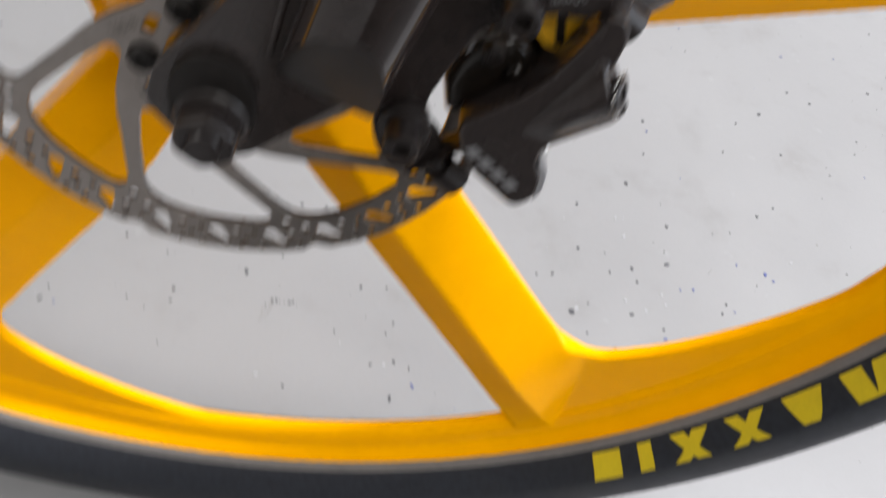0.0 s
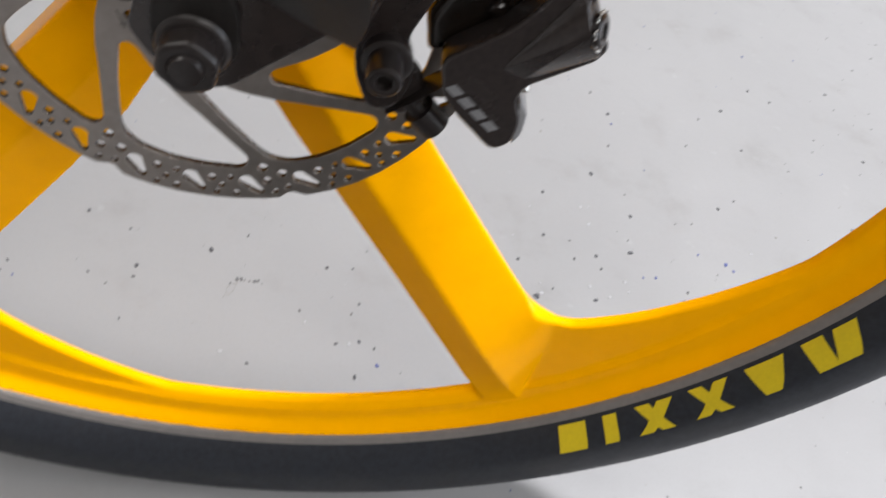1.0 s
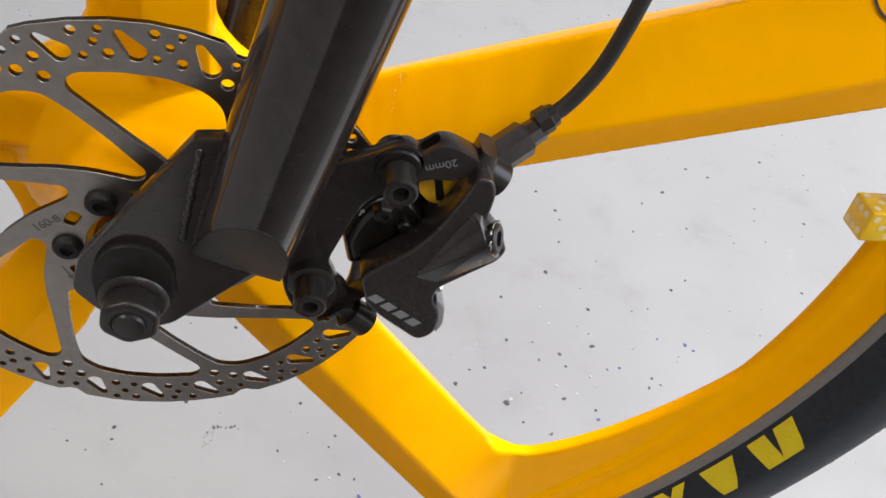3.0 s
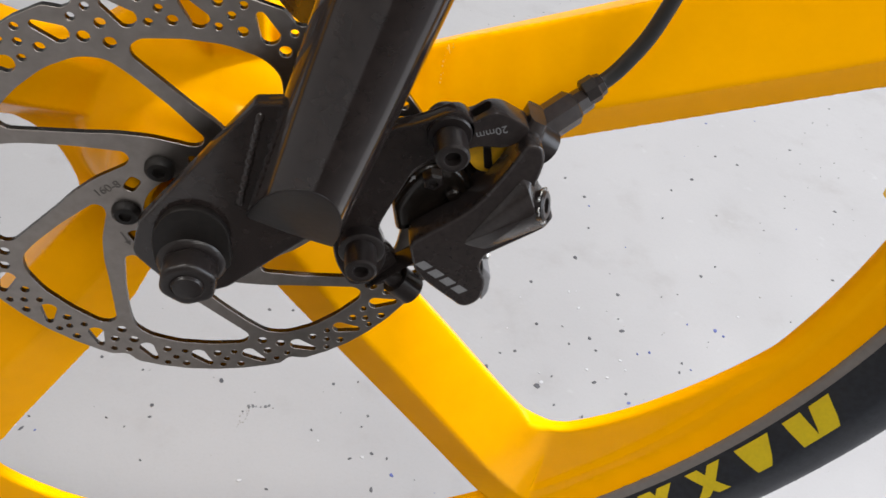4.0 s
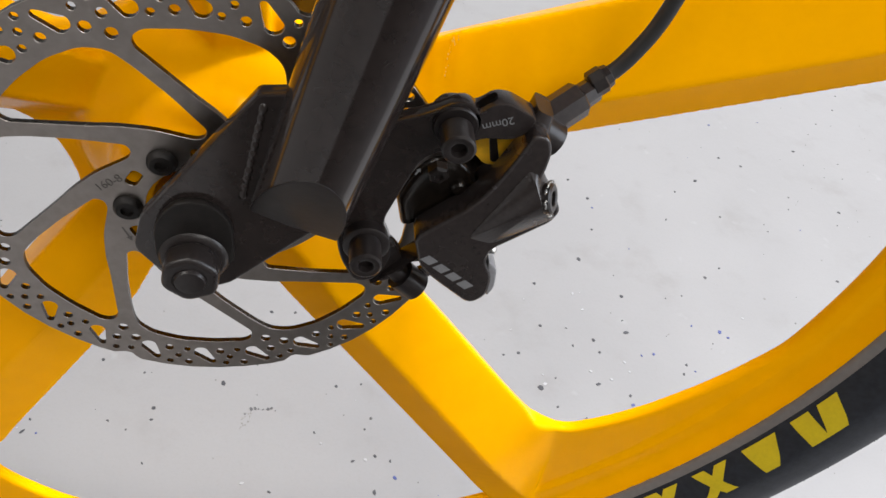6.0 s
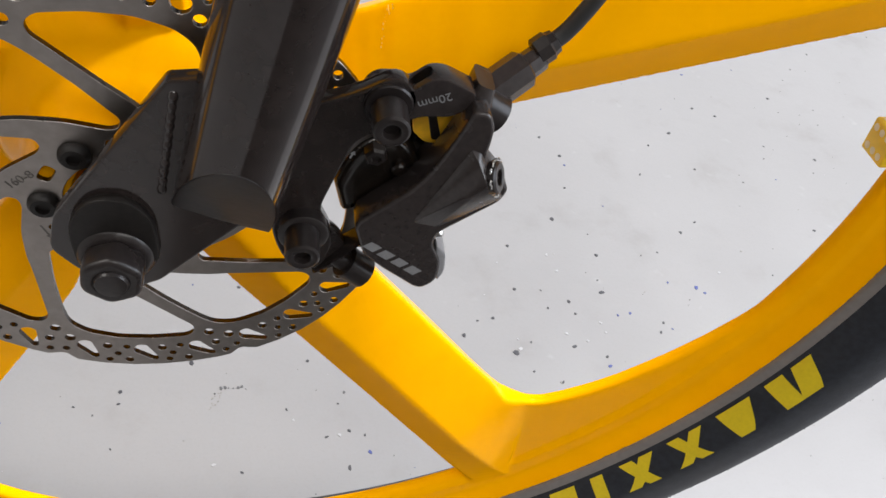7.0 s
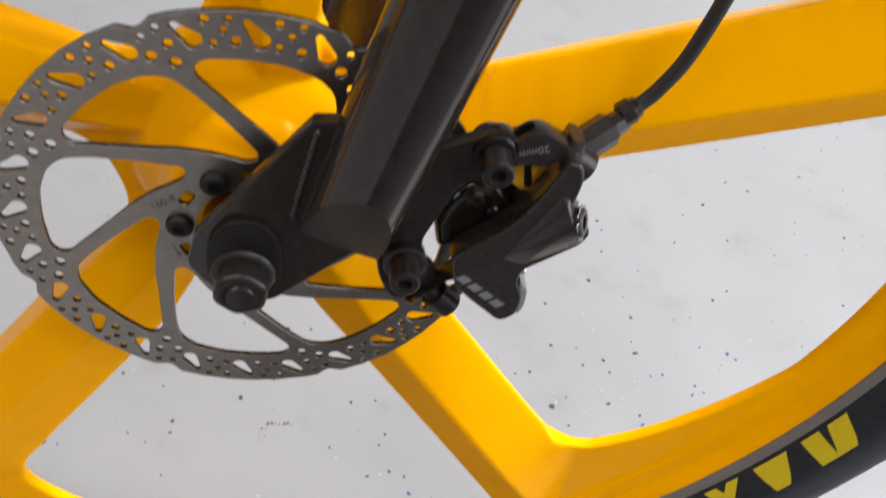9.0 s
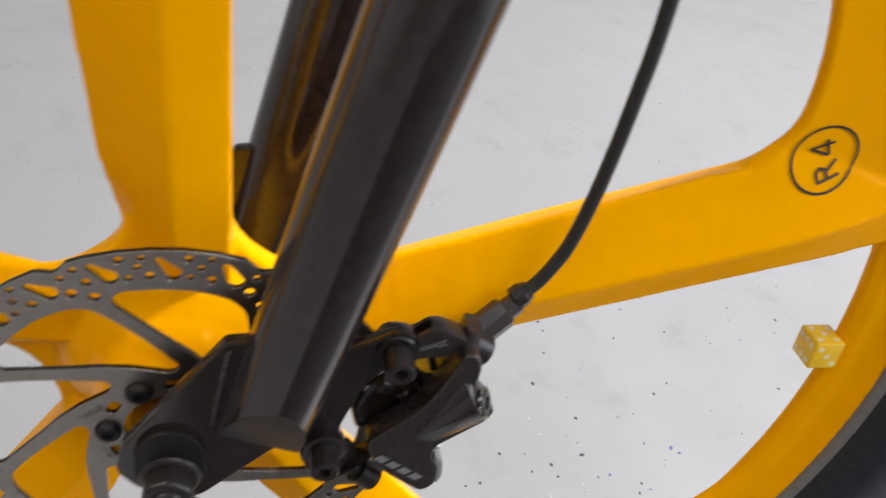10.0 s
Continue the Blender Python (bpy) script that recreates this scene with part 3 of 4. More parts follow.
plate("axle_seat", [rounded([(-10.8, -3, 4), (-10.8, 13, 7), (-4, 22, 6), (6, 22, 6), (11.8, 14, 7), (11.8, -3, 4)])], -17.8, -20.6, DEEP_BLACK, axle, "deep black axle seat plate", 0.5)
link("axle_nut", nut_me, BOLT, axle, "", Matrix.Translation((0, 100.5 * MM, 0)))


def cap_screw(parent, head, way, r, length, shank=0.0, label=""):
    """A socket-head screw: head is the middle of its outer face (mm), way the direction that it faces."""
    h, w = Vector(head), Vector(way).normalized()
    bm = turned([(-2.6, 0.3), (-2.6, r * 0.48), (-0.2, r * 0.50), (0, r * 0.56), (0, r * 0.86), (-0.5, r), (-length, r), (-length, shank or r * 0.6), (-length - 6, shank or r * 0.6)],
                h, h + w * 10, 28)
    return part("cap_screw", bm, BOLT, parent, label, 35)


def swept(rows):
    """A bmesh swept through oblong sections: rows of centre, half width along a side vector and half depth along y (mm)."""
    bm = bmesh.new()
    rings = []
    for c, side, hw, hd in rows:
        c, s = Vector(c), Vector(side).normalized()
        ring = []
        for k in range(20):
            a = 2 * math.pi * k / 20
            ca, sa = math.cos(a), math.sin(a)
            e = 0.45
            ring.append(bm.verts.new((c + s * hw * math.copysign(abs(ca) ** e, ca) + Vector((0, 1, 0)) * hd * math.copysign(abs(sa) ** e, sa)) * MM))
        rings.append(ring)
    for p, q in zip(rings, rings[1:]):
        for k in range(20):
            bm.faces.new((p[k], p[(k + 1) % 20], q[(k + 1) % 20], q[k]))
    bm.faces.new(rings[0])
    bm.faces.new(rings[-1])
    return bm


# adapter between fork and caliper
adapter = plate("brake_adapter", [rounded([(67.2, 43, 2), (67.5, 48, 4), (70.5, 51, 3), (74.2, 51.3, 3), (79.5, 49.0, 4), (84.5, 53.3, 3), (88.8, 53.2, 3), (97.2, 48.6, 1.5), (95.5, 43.5, 3), (91, 40.8, 2), (82, 41, 3), (76, 36.5, 4)])],
                -1.5, -9, MATT, bicycle, "black machined brake adapter", 0.4)
# no recess is cut: a flat black oblong paints the slot's inner shade
slot_me = plate_mesh("slot_shade", [rounded([(-3.4, -1.7), (3.4, -1.7), (3.4, 1.7), (-3.4, 1.7)], 1.7)], 0.5, 0.1, 0)
link("slot_shade", slot_me, HOLE_SHADE, adapter, "flat black oblong painted as the shade inside a slot", Matrix.Translation(Vector((82.5, -5.2, 51.65)) * MM) @ Matrix.Rotation(-radians(40), 4, "Y") @ Matrix.Rotation(radians(-90), 4, "X"))
plate("adapter_foot", [rounded([(44, -12, 4), (50, -22.5, 5), (60, -24, 4), (66, -16, 4), (62, -6, 4), (50, 4, 4)])], -2.5, -6.5, MATT, adapter, "", 0.8)
cap_screw(adapter, (73.8, -21.0, 45.4), (0, -1, 0), 4.9, 9, 4.0, "black socket-head screw")
part("spacer", turned([(0, 4), (0, 6.4), (1.2, 6.6), (1.8, 6.2), (1.8, 4)], (73.8, -9.0, 45.6), (73.8, -30, 45.6), 28), BOLT, adapter, "black steel washer")
cap_screw(adapter, (51.0, -23.2, 0.9), (0, -1, 0), 5.0, 10, 4.0, "black socket-head screw")
part("spacer", turned([(0, 4), (0, 7.0), (4.5, 7.4), (5.0, 6.8), (5.0, 4)], (51.4, -8.8, 0.4), (51.4, -30, 0.4), 28), BOLT, adapter)

# brake caliper
caliper = plate("brake_caliper", [rounded([(66.3, 3, 2), (67, 5.5, 2), (75, 12.6, 4), (81, 17.5, 4), (86.2, 24.3, 4), (91, 34, 5), (93.8, 41, 3), (96.0, 46.5, 2), (100.5, 46, 2), (102.5, 41, 3), (102, 34, 3),
                                           (101, 30, 2), (110, 18.5, 2), (108, 13.5, 2), (91, 0.5, 4), (90, -5, 4), (93.5, -12, 4), (93, -21.5, 4), (87.5, -25.5, 4), (74.5, -14, 3), (69, -8, 3)])],
                -14, -4, MATT, bicycle, "black hydraulic disc brake caliper", 1.0, res=2)
part("upper_ear", swept([((97.2, -4, 40), (0.9, 0, -0.4), 3.8, 4.5), ((99.4, -2, 44), (0.9, 0, -0.4), 3.6, 5.5), ((100.4, -1, 48.4), (0.9, 0, -0.4), 2.9, 5.0)]), MATT, caliper, "", 50)
# piston housing: a faceted body with a ridge, closed by a round plug in a worn seat
bm = bmesh.new()
for x, y, z in ((82.5, -14.0, 5.8), (96.7, -13.8, 34.0), (99.1, -17.0, 31.3), (101.9, -19.5, 24.9), (108.6, -13.0, 14.5), (89.2, -13.4, 1.4), (107.6, -15.5, 16.6), (100.7, -9.5, 34.4), (108.6, -10.5, 20.0),
                (84.0, -4.0, 5.0), (97.0, -4.0, 33.0), (107.0, -4.0, 15.0)):
    bm.verts.new((x * MM, y * MM, z * MM))
bmesh.ops.convex_hull(bm, input=bm.verts[:])
bmesh.ops.dissolve_limit(bm, angle_limit=radians(6), verts=bm.verts[:], edges=bm.edges[:])
bmesh.ops.bevel(bm, geom=bm.edges[:], offset=0.7 * MM, segments=2, affect="EDGES", profile=0.5)
part("piston_housing", bm, MATT, caliper, "black faceted piston housing", 25)
plug_mid, plug_way = Vector((105.2, -15.0, 24.4)), Vector((0.86, -0.40, 0.32)).normalized()
cap_screw(caliper, tuple(plug_mid + plug_way * 1.0), tuple(plug_way), 4.7, 2.6, 3.4, "grey torx plug")
ring_s = plug_way.cross(Vector((0, 1, 0))).normalized()
ring_t = plug_way.cross(ring_s)
worn = random.Random(21)
for k in range(15):
    q = 24 * k + worn.uniform(-6, 6)
    arc = [plug_mid + plug_way * worn.uniform(-0.3, 0.3) + (ring_s * math.cos(radians(q + d)) + ring_t * math.sin(radians(q + d))) * (5.3 + worn.uniform(-0.2, 0.3)) for d in (0, 5, 10, 14)]
    part("worn_edge", tube(arc, worn.uniform(0.18, 0.42), 6, 2), WORN, caliper, "bright worn metal edge")
plate("pad_carrier", [rounded([(60.5, 10, 2), (64, 19, 5), (69, 26, 5), (77, 28, 3), (83, 22, 3), (86, 16, 3), (82, 8, 3), (74, 2, 3), (63, -2, 2)])], -3.0, 8, INNER, caliper, "dark glossy inner body round the brake pads", 3.4, res=4)
plate("inner_body", [rounded([(64, 8, 4), (66, 26, 5), (76, 35, 4), (88, 34, 4), (99, 30, 4), (102, 20, 4), (92, 8, 4), (76, 0, 4)])], 9, 14, INNER, caliper, "", 2.0, res=2)
part("pad_pin", turned([(0, 3.4), (3.2, 3.4), (4.0, 2.8), (4.2, 1.6), (3.2, 1.4), (3.1, 0.3)], (72.0, -2.6, 24.0), (72.0, -12.0, 23.5), 6), BOLT, caliper, "black hexagonal pad pin", 20)
part("pad_pin", turned([(0, 2.4), (2.4, 2.4), (3.0, 1.8), (3.1, 0.3)], (79.0, -2.6, 18.0), (79.0, -12.0, 17.5), 14), INNER, caliper, "", 35)
part("bleed_nipple", turned([(0, 1.9), (2.2, 1.9), (2.4, 1.4), (4.2, 1.4), (4.6, 1.0), (4.7, 0.3)], (89.8, -9.6, -3.4), (92.2, -11.6, -1.2), 16), WORN, caliper, "bright metal bleed nipple", 35)
# the yellow wheel's reflection in the inner metal is put into this plate's colour
plate("pad_backing", [rounded([(82.5, 29, 1), (82, 36, 1), (90, 38, 2), (99, 34, 2), (98.5, 27, 2), (91, 24.5, 2), (86, 25, 2)])], -0.8, 1.2, GOLD_REFLECTION, caliper, "brake pad plate coloured gold as a reflection of the yellow wheel", 0.3)
plate("pad_spring", [rounded([(86, 36, 1), (88.5, 36, 1), (91, 26, 1), (88, 26, 1)])], -1, 3, BOLT, caliper, "", 0.3)
plate("pad_carrier", [rounded([(85, 15, 2), (88, 20, 2), (95, 23, 3), (99, 27, 2), (101, 26, 3), (97, 16, 3), (88, 12, 3)])], -3, 7, MATT, caliper, "", 1.0)
part("lower_ear", swept([((69, -8, -5), (0.6, 0, 0.8), 4.5, 4.0), ((63, -6, -13), (0.7, 0, 0.7), 4.6, 4.5), ((57, -4, -20), (0.7, 0, 0.7), 4.2, 5.0)]), MATT, caliper, "", 50)
cap_screw(caliper, (106.6, -0.5, 35.0), (0.83, 0, -0.55), 5.8, 9, 3.5, "black mounting screw")
cap_screw(caliper, (71.0, -3.5, -28.5), (0.72, 0, -0.69), 5.4, 9, 3.5, "black mounting screw")
# added facet; the floor's reflection on the lobe's side is its grey colour
plate("side_sheen", [rounded([(91.5, -5.5, 1), (94.8, -9, 2), (95.3, -18, 3), (93.2, -22, 1), (91.0, -13, 3)])], -13.2, -4.5, FLOOR_SHEEN, caliper, "added side face, pale grey as if reflecting the floor", 0.6)
part("bleed_plug", turned([(0, 3.2), (4, 3.2), (4.6, 2.2)], (97, -6, 8), (99.6, -6, 3), 16), BOLT, caliper)

# hose with its barrel and nut
barrel = part("hose_barrel", turned([(0, 5.4), (0.6, 5.8), (13.8, 5.8), (14.5, 5.2), (14.7, 4.2), (20, 4.0)], (102.5, 3.2, 38.8), (117.5, 11.2, 45.6), 8), MATT, caliper, "black faceted hose fitting", 20)
part("hose_nut", turned([(0, 3.6), (0.6, 4.4), (4.6, 4.4), (5.2, 3.8), (7.0, 3.4), (7.2, 2.7)], (117.3, 12.0, 46.9), (124.5, 14.2, 51.5), 8), BOLT, caliper, "", 20)
part("brake_hose", tube([(118, 12.6, 47.8), (124.5, 14.2, 51.8), (129.5, 15, 58.5), (134.5, 16, 68), (139, 17, 84), (142.5, 17.5, 104), (145, 17.5, 126), (147, 17.5, 150), (147, 16, 200), (142, 12, 260), (132, 6, 340)], 2.55), RUBBER, caliper, "black rubber brake hose")

# tyre print: plain slanted blocks in place of the maker's name; each row: from and to in degrees at the bead side and at the tread side
for b0, b1, t0, t1 in ((-28.7, -26.6, -28.9, -27.0), (-25.6, -23.3, -27.2, -25.0), (-34.3, -30.4, -33.9, -32.4), (-40.0, -38.6, -38.2, -36.9), (-37.4, -36.0, -40.6, -39.2),
                       (-45.5, -44.0, -43.9, -42.6), (-43.2, -41.6, -46.2, -44.8), (-48.8, -47.4, -49.6, -48.2), (-53.4, -50.6, -54.2, -51.4)):
    tyre_patch("print_block", [(137.5, b0), (137.5, b1), (105, t1), (105, t0)], PRINT, 0.25)

# tiny rubber nubs along the tread's shoulder
nubs = random.Random(3)
bm = bmesh.new()
for i in range(420):
    a, q = nubs.uniform(-160, 20), nubs.uniform(38, 62)
    base = tyre_point(q, a, -0.2)
    up = (tyre_point(q, a, 1.0) - base).normalized()
    side = up.orthogonal().normalized()
    w, h = nubs.uniform(0.3, 0.6), nubs.uniform(0.35, 0.8)
    foot = [bm.verts.new((base + (side * math.cos(k) + up.cross(side) * math.sin(k)) * w) * MM) for k in (0.0, 1.57, 3.14, 4.71)]
    tip = bm.verts.new((base + up * h) * MM)
    for k in range(4):
        bm.faces.new((foot[k], foot[(k + 1) % 4], tip))
part("tread_nubs", bm, TYRE, tyre, "tiny rubber nubs on the tread", 60)["kind"] = "stuff"


# valve cap in the shape of a die
def valve_cap():
    r, a = 274.4, -1.8
    x, z = polar(r, a)
    m = Matrix.Translation(Vector((x, MID, z)) * MM) @ Matrix.Rotation(-radians(a + 180), 4, "Y") @ Matrix.Rotation(radians(4), 4, "X")
    bm = bmesh.new()
    bmesh.ops.create_cube(bm, size=14.4 * MM)
    bmesh.ops.bevel(bm, geom=bm.edges[:], offset=1.2 * MM, segments=3, affect="EDGES", profile=0.5)
    cap = part("valve_cap", bm, DIE, bicycle, "translucent yellow die-shaped valve cap with pale pips", 40, m)
    part("valve_stem", turned([(0, 3), (12, 3)], (-18, 0, 0), (-6, 0, 0), 16), BOLT, cap)
    faces = {(1, 0, 0): 6, (0, -1, 0): 3, (0, 0, 1): 2, (0, 0, -1): 5, (0, 1, 0): 4}
    layout = {1: [(0, 0)], 2: [(-4, -4), (4, 4)], 3: [(-4, -4), (0, 0), (4, 4)], 4: [(-4, -4), (4, 4), (-4, 4), (4, -4)], 5: [(-4, -4), (4, 4), (0, 0), (-4, 4), (4, -4)], 6: [(-4, -4), (-4, 0), (-4, 4), (4, -4), (4, 0), (4, 4)]}
    for n, count in faces.items():
        n = Vector(n)
        s = Vector((1, 0, 0)) if abs(n.z) > 0.5 else Vector((0, 0, 1))
        t = n.cross(s)
        for u, v in layout[count]:
            c = n * 7.08 + s * u + t * v
            part("pip", turned([(0, 1.5), (0.2, 1.45), (0.26, 1.1)], c, c + n * 3, 14), PIP, cap)


DIE = material("translucent_yellow_plastic", (0.92, 0.58, 0.02), 0.25, grain=0.1, grain_scale=300, stain=0.15, stain_scale=150, stain_colour=(0.9, 0.65, 0.1))
DIE.node_tree.nodes["Principled BSDF"].inputs["Subsurface Weight"].default_value = 0.3
DIE.node_tree.nodes["Principled BSDF"].inputs["Subsurface Radius"].default_value = (0.006, 0.004, 0.001)
PIP = material("pale_pip_paint", (0.88, 0.72, 0.42), 0.4, grain=0.1)
valve_cap()


def lettering(name, body, size, m, mat, parent, label, depth=0.06):
    """Words as a thin mesh; size in mm is the height of the type, m the pose of their middle."""
    cu = bpy.data.curves.new(name, "FONT")
    cu.body, cu.size, cu.align_x, cu.align_y, cu.extrude = body, size * MM, "CENTER", "CENTER", depth * MM
    tmp = bpy.data.objects.new(name, cu)
    me = bpy.data.meshes.new_from_object(tmp)
    bpy.data.objects.remove(tmp)
    bpy.data.curves.remove(cu)
    me.materials.clear()
    return link(name, me, mat, parent, label, m)


def facing_out(x, y, z, turn):
    """A pose on a face that looks towards the rotor's outer side: letters run along x, turned about y by turn degrees."""
    return Matrix.Translation(Vector((x, y, z)) * MM) @ Matrix.Rotation(-radians(turn), 4, "Y") @ Matrix.Rotation(radians(90), 4, "X")


lettering("size_marking", "20mm", 3.7, facing_out(86.0, -9.12, 46.6, 200), WHITE_PRINT, adapter, "pale printed size marking 20mm")
lettering("size_marking", "160-8", 4.0, facing_out(-26.6, -0.1, 10.2, 31.6), ETCH, rotor, "dark etched marking 160-8")
# arrow for the turning direction
x, z = -23.7, -11.0
bm = bmesh.new()
for pts in ([(-3.2, 0.3), (-3.2, -0.3), (1.4, -0.3), (1.4, 0.3)], [(1.2, 1.1), (1.2, -1.1), (3.2, 0)]):
    bm.faces.new([bm.verts.new((p * MM, q * MM, 0)) for p, q in pts])
part("direction_arrow", bm, ETCH, rotor, "", 0, facing_out(x, -0.08, z, -68))

bm = bmesh.new()
bm.faces.new([bm.verts.new((p * MM, q * MM, 0)) for p, q in ((-1.4, -0.3), (0.2, -0.3), (0.2, -0.9), (1.5, 0.0), (0.2, 0.9), (0.2, 0.3), (-1.4, 0.3))])
part("tab_arrow", bm, WHITE_PRINT, leg, "small pale printed arrow", 0, facing_out(65.0, -9.06, 27.6, 62))

# the maker's mark on the caliper: four plain slanted bars
for i in range(4):
    c = Vector((69.6, 0, -2.8)) + Vector((17.4, 0, -14.6)) * ((i + 0.5) / 4)
    bm = bmesh.new()
    bm.faces.new([bm.verts.new((p * MM, q * MM, 0)) for p, q in ((-2.6, -1.6), (1.6, -1.6), (2.6, 1.6), (-1.6, 1.6))])
    part("mark_bar", bm, WHITE_PRINT, caliper, "", 0, facing_out(c.x, -14.1, c.z, -40))

# round badge beside the spoke's end: a ring with R4 in it, laid on the painted surface
tree = BVHTree.FromPolygons(CAST_CO.tolist(), CAST_QUADS.tolist())


def on_paint(x, z):
    """The painted surface's point in metres at (x, z) mm, seen from the rotor's side, just off the paint."""
    hit = tree.ray_cast(Vector((x * MM, -0.05, z * MM)), Vector((0, 1, 0)))[0]
    return Vector((x * MM, (hit.y if hit else 0.033) - 0.0007, z * MM))


def badge_strip(name, path, width, parent, label="", lift=0.0):
    bm = bmesh.new()
    prev = None
    up = Vector((0, -lift, 0)) * MM
    for i, (x, z) in enumerate(path):
        q = Vector(path[min(i + 1, len(path) - 1)]) - Vector(path[max(i - 1, 0)])
        s = Vector((-q.y, q.x)).normalized() * width / 2
        pair = [bm.verts.new(on_paint(x + s.x, z + s.y) + up), bm.verts.new(on_paint(x - s.x, z - s.y) + up)]
        if prev:
            bm.faces.new((prev[0], prev[1], pair[1], pair[0]))
        prev = pair
    return part(name, bm, INK, parent, label, 0)


CHIP = material("pale_scuffed_paint", (1.0, 0.56, 0.07), 0.45, grain=0.2, grain_scale=900)
chips = random.Random(11)
bm = bmesh.new()
for i in range(16):
    t = i / 15
    x, z = 75.7 + 2.8 * t + chips.uniform(-0.4, 0.4), 34.5 + 16 * t + chips.uniform(-0.5, 0.5)
    r = chips.uniform(0.1, 0.3)
    bm.faces.new([bm.verts.new(on_paint(x + r * math.cos(q), z + 1.3 * r * math.sin(q))) for q in (0.3, 1.6, 2.9, 4.1, 5.3)])
scratch = part("paint_scratch", bm, CHIP, rim, "pale scratch in the yellow paint", 0)
scratch["kind"] = "stuff"

BX, BZ, BR = 232.0, 93.6, 13.0
ring = [(BX + BR * math.cos(radians(5 * i)), BZ + BR * math.sin(radians(5 * i))) for i in range(73)]
badge = badge_strip("badge_ring", ring, 1.0, rim, "dark printed ring badge reading R4")
# R4, drawn in strokes along its slanting line
STROKES = (((-7.7, -4.6), (-7.7, 4.6)), ((-7.7, 4.2), (-4.0, 4.2), (-2.6, 2.6), (-4.0, 0.4), (-7.7, 0.4)), ((-5.0, 0.4), (-1.8, -4.6)),
           ((6.0, -4.6), (6.0, 4.6)), ((6.0, 4.4), (1.2, -1.6)), ((1.2, -1.8), (8.2, -1.8)))
for k, stroke in enumerate(STROKES):
    path = []
    for (u0, v0), (u1, v1) in zip(stroke, stroke[1:]):
        path += [(u0 + (u1 - u0) * i / 5, v0 + (v1 - v0) * i / 5) for i in range(5)]
    path.append(stroke[-1])
    path = [(BX + 0.3 - 0.406 * u - 0.914 * v, BZ - 0.4 + 0.914 * u - 0.406 * v) for u, v in path]
    badge_strip("badge_stroke", path, 1.1, badge, "", 0.02 * (k + 1))

# ---- floor flakes ----
DARK_FLAKE = material("dark_paint_flake", (0.055, 0.055, 0.062), 0.5, grain=0.3, grain_scale=2000)
WHITE_FLAKE = material("white_paint_flake", (0.37, 0.37, 0.38), 0.6, grain=0.1, grain_scale=2000)
BLUE_FLAKE = material("blue_paint_flake", (0.06, 0.08, 0.25), 0.5, grain=0.3, grain_scale=2000)
TAN_FLAKE = material("tan_paint_flake", (0.27, 0.26, 0.245), 0.6, grain=0.3, grain_scale=2000)
FAINT_FLAKE = material("grey_paint_flake", (0.105, 0.105, 0.11), 0.55, grain=0.3, grain_scale=2000)
rng = random.Random(5)


def flake(bm, x, y, size, slot=0):
    """A thin chip with a ragged outline, lying on the floor (mm)."""
    n = rng.randint(5, 7)
    turn, stretch = rng.uniform(0, 6.3), rng.uniform(0.55, 1.0)
    ring = []
    for i in range(n):
        a, r = 2 * math.pi * i / n, size * rng.uniform(0.6, 1.1)
        u, v = r * math.cos(a), r * math.sin(a) * stretch
        ring.append((x + u * math.cos(turn) - v * math.sin(turn), y + u * math.sin(turn) + v * math.cos(turn)))
    lo = [bm.verts.new((p * MM, q * MM, 0.0)) for p, q in ring]
    hi = [bm.verts.new(((x + (p - x) * 0.92) * MM, (y + (q - y) * 0.92) * MM, 0.00045)) for p, q in ring]
    made = [bm.faces.new(hi)] + [bm.faces.new((lo[i], lo[(i + 1) % n], hi[(i + 1) % n], hi[i])) for i in range(n)]
    for f in made:
        f.material_index = slot


# the larger ones, by stretches of the floor: x, y and half width in mm
NEAR = [(-29, 201, 2.8), (-107, 167, 1.7), (-160, 168, 1.6), (-163, 158, 2.5), (-77, 178, 2.0), (-77, 168, 1.6), (40, 157, 1.4), (77, 160, 1.3), (68, 133, 1.7), (84, 137, 2.1), (95, 133, 1.7), (83, 108, 2.8),
        (10, 109, 1.8), (-78, 132, 1.3), (56, 199, 1.6), (75, 201, 1.4), (-88, 210, 1.4), (22, 273, 1.8), (3, 273, 1.8), (-162, 219, 2.6), (-120, 222, 1.6), (-5, 219, 1.6)]
FAR = [(278, 345, 3.0), (231, 313, 2.2), (309, 300, 2.4), (396, 326, 2.5), (228, 264, 2.1), (253, 243, 1.8), (272, 249, 2.3), (303, 258, 3.0), (275, 236, 1.6), (192, 232, 1.6), (205, 234, 2.2), (179, 218, 2.6), (218, 199, 3.6),
       (267, 203, 2.8), (229, 181, 1.3), (250, 170, 1.8), (291, 192, 2.0), (343, 214, 2.3), (348, 224, 1.8), (529, 326, 2.0), (414, 339, 1.8)]
BEYOND = [(289, 459, 2.2), (304, 431, 2.2), (299, 386, 2.0), (379, 404, 2.0), (428, 466, 2.8), (561, 525, 2.3), (488, 494, 2.0), (467, 507, 2.4), (438, 411, 1.6), (573, 425, 2.4), (400, 447, 2.0)]
FRONT = [(-70, -10, 2.4), (-43, 5, 1.7), (13, 4, 2.0), (-14, -4, 1.4), (56, 8, 1.3)]
BLUE = [(98, 119, 2.9), (389, 260, 3.0), (395, 254, 2.0), (291, 183, 2.4), (311, 233, 1.8), (322, 235, 1.8), (365, 267, 1.6), (354, 217, 1.6)]
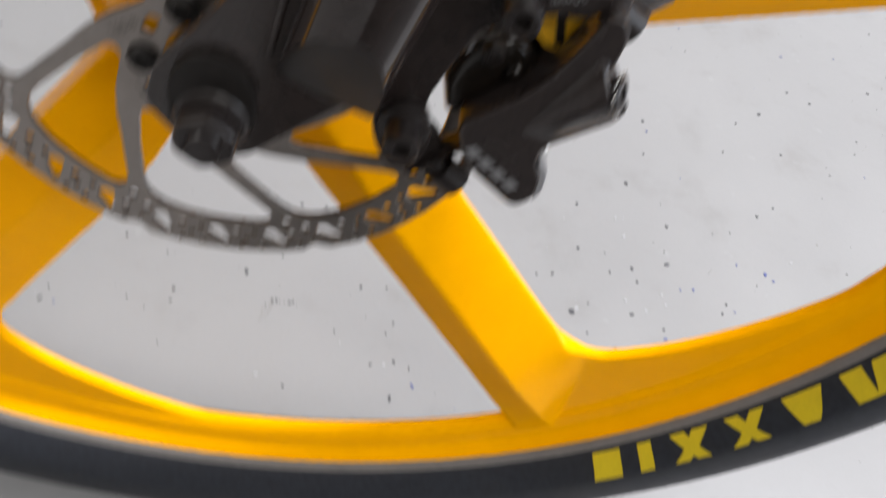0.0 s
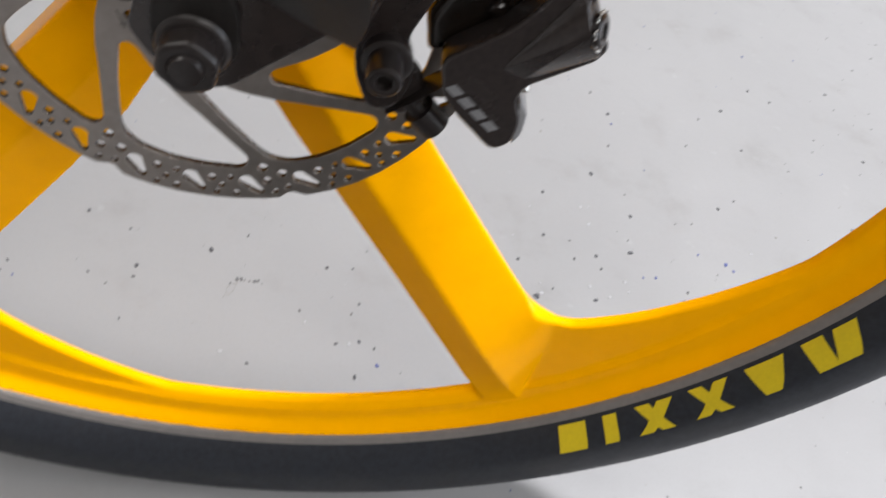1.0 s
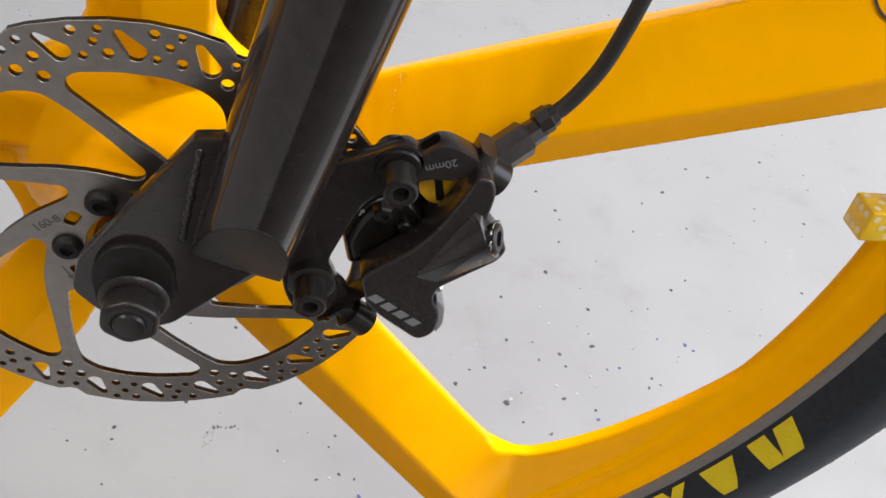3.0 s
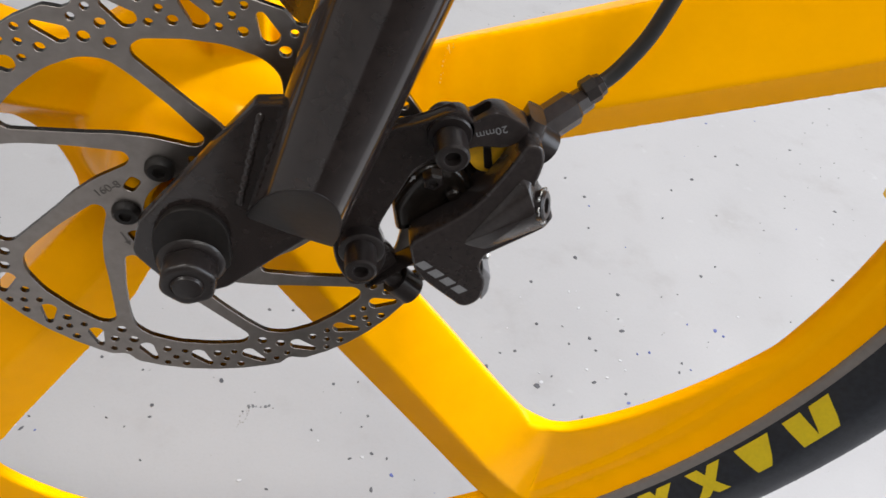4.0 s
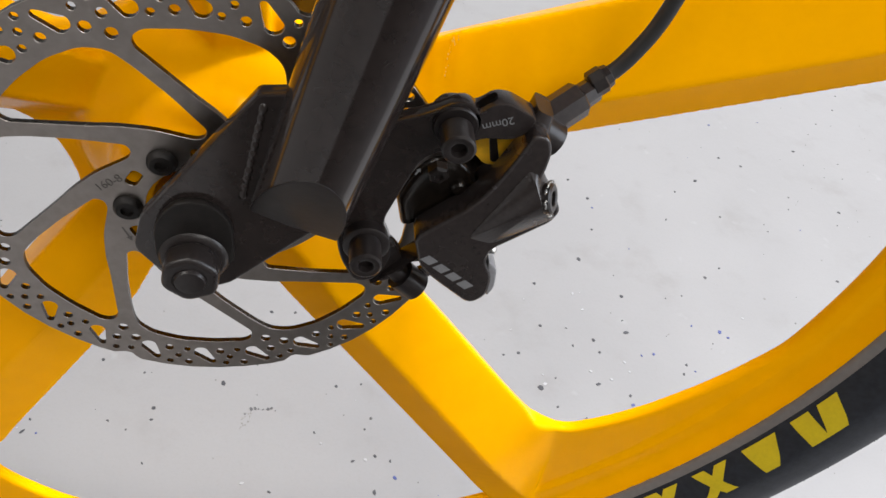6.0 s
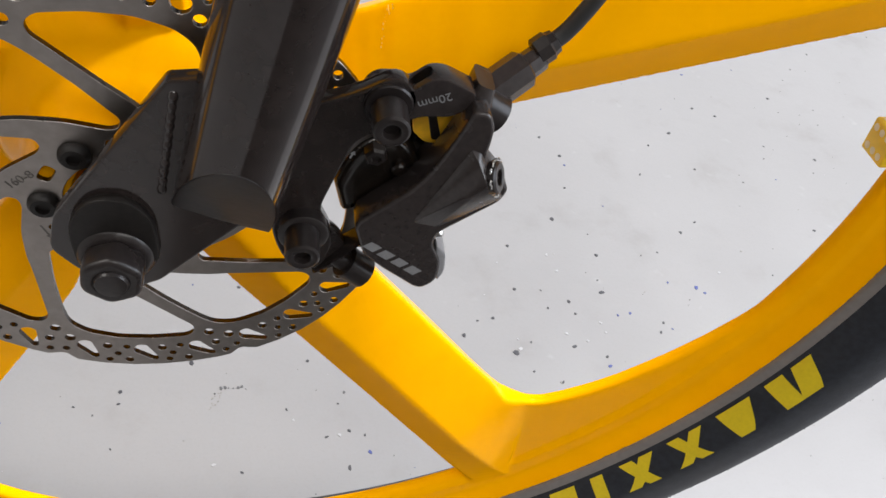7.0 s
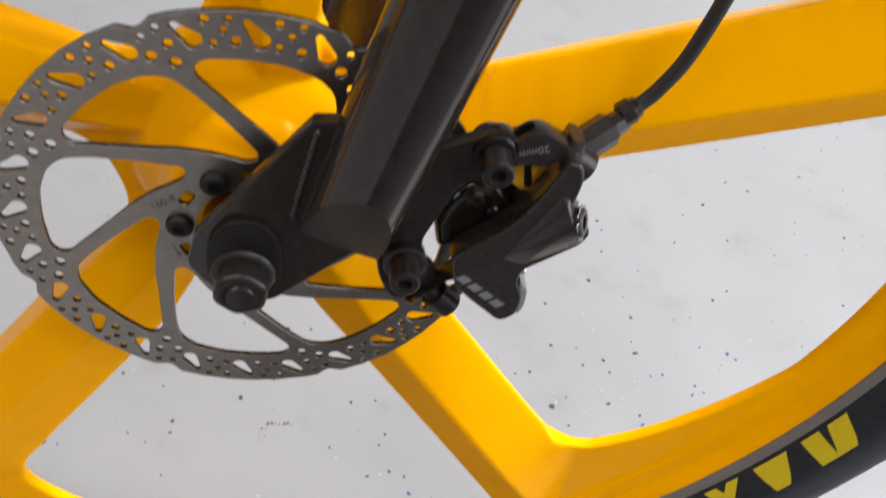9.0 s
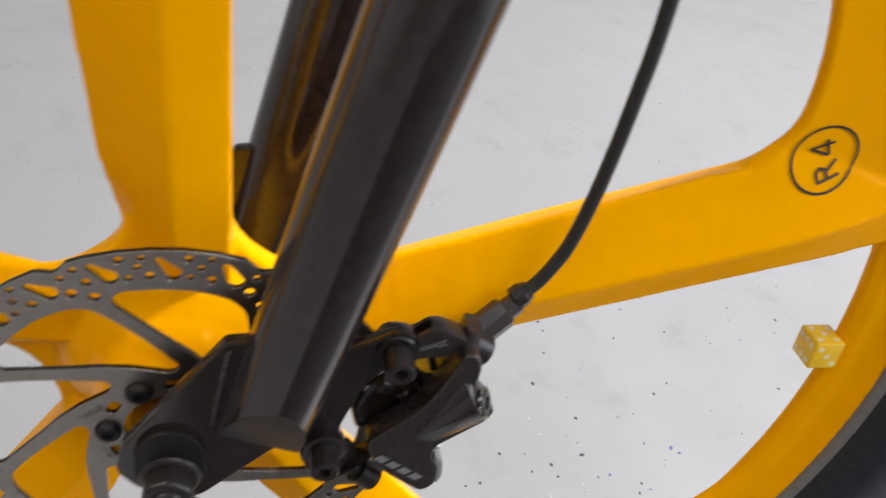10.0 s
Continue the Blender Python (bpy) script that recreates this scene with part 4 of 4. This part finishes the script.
PALE = [(45, 148, 1.8), (-9, 116, 2.0), (77, 134, 2.2), (264, 302, 2.2), (269, 283, 2.0), (294, 226, 2.0), (279, 208, 2.0), (263, 216, 1.8), (222, 212, 1.6), (296, 216, 1.6), (416, 277, 2.0), (222, 203, 2.4)]
for name, lists, mat, words in (("floor_flakes", NEAR + FAR + BEYOND + FRONT, DARK_FLAKE, "dark paint flakes scattered over the grey floor"),
                                ("blue_flakes", BLUE, BLUE_FLAKE, "blue paint flakes scattered over the grey floor"),
                                ("pale_flakes", PALE, WHITE_FLAKE, "white paint flakes scattered over the grey floor")):
    bm = bmesh.new()
    for x, y, r in lists:
        flake(bm, x, y, r * 0.92)
    tagged(part(name, bm, mat, None, smooth=0), words, "flakes", kind="stuff")
bm = bmesh.new()
for x, y, r in ((-7, 177.5, 2.3), (-4.0, 178, 1.7), (-1.5, 177.6, 1.0), (2, 177, 0.9), (5.5, 177.5, 1.9), (8, 178.2, 1.4), (-11, 173, 1.0), (11, 176, 0.7)):
    flake(bm, x, y, r)
for i in range(14):
    flake(bm, -8 - 0.4 * i + rng.uniform(-2.6, 2.6), 174 - 1.1 * i + rng.uniform(-1, 1), rng.uniform(0.5, 1.3) * (1 - 0.03 * i), 1)
dirt = part("dirt_crumb", bm, FAINT_FLAKE, None, smooth=0)
dirt.data.materials.append(TAN_FLAKE)
tagged(dirt, "smear of dark and tan dirt crumbs on the grey floor", "dirt", kind="stuff")
bm = bmesh.new()
for i in range(1900):
    x, y = rng.uniform(-900, 1100), rng.uniform(-420, 1400)
    pick = rng.random()
    size = 0.4 + 1.2 * rng.random() ** 3
    flake(bm, x, y, size, 0 if pick < 0.62 else 1 if pick < 0.78 else 2 if pick < 0.87 else 3)
small = part("small_flakes", bm, FAINT_FLAKE, None, smooth=0)
for extra in (WHITE_FLAKE, BLUE_FLAKE, TAN_FLAKE):
    small.data.materials.append(extra)
tagged(small, "tiny dark, white, blue and tan paint flakes scattered over the floor", "flakes", kind="stuff")
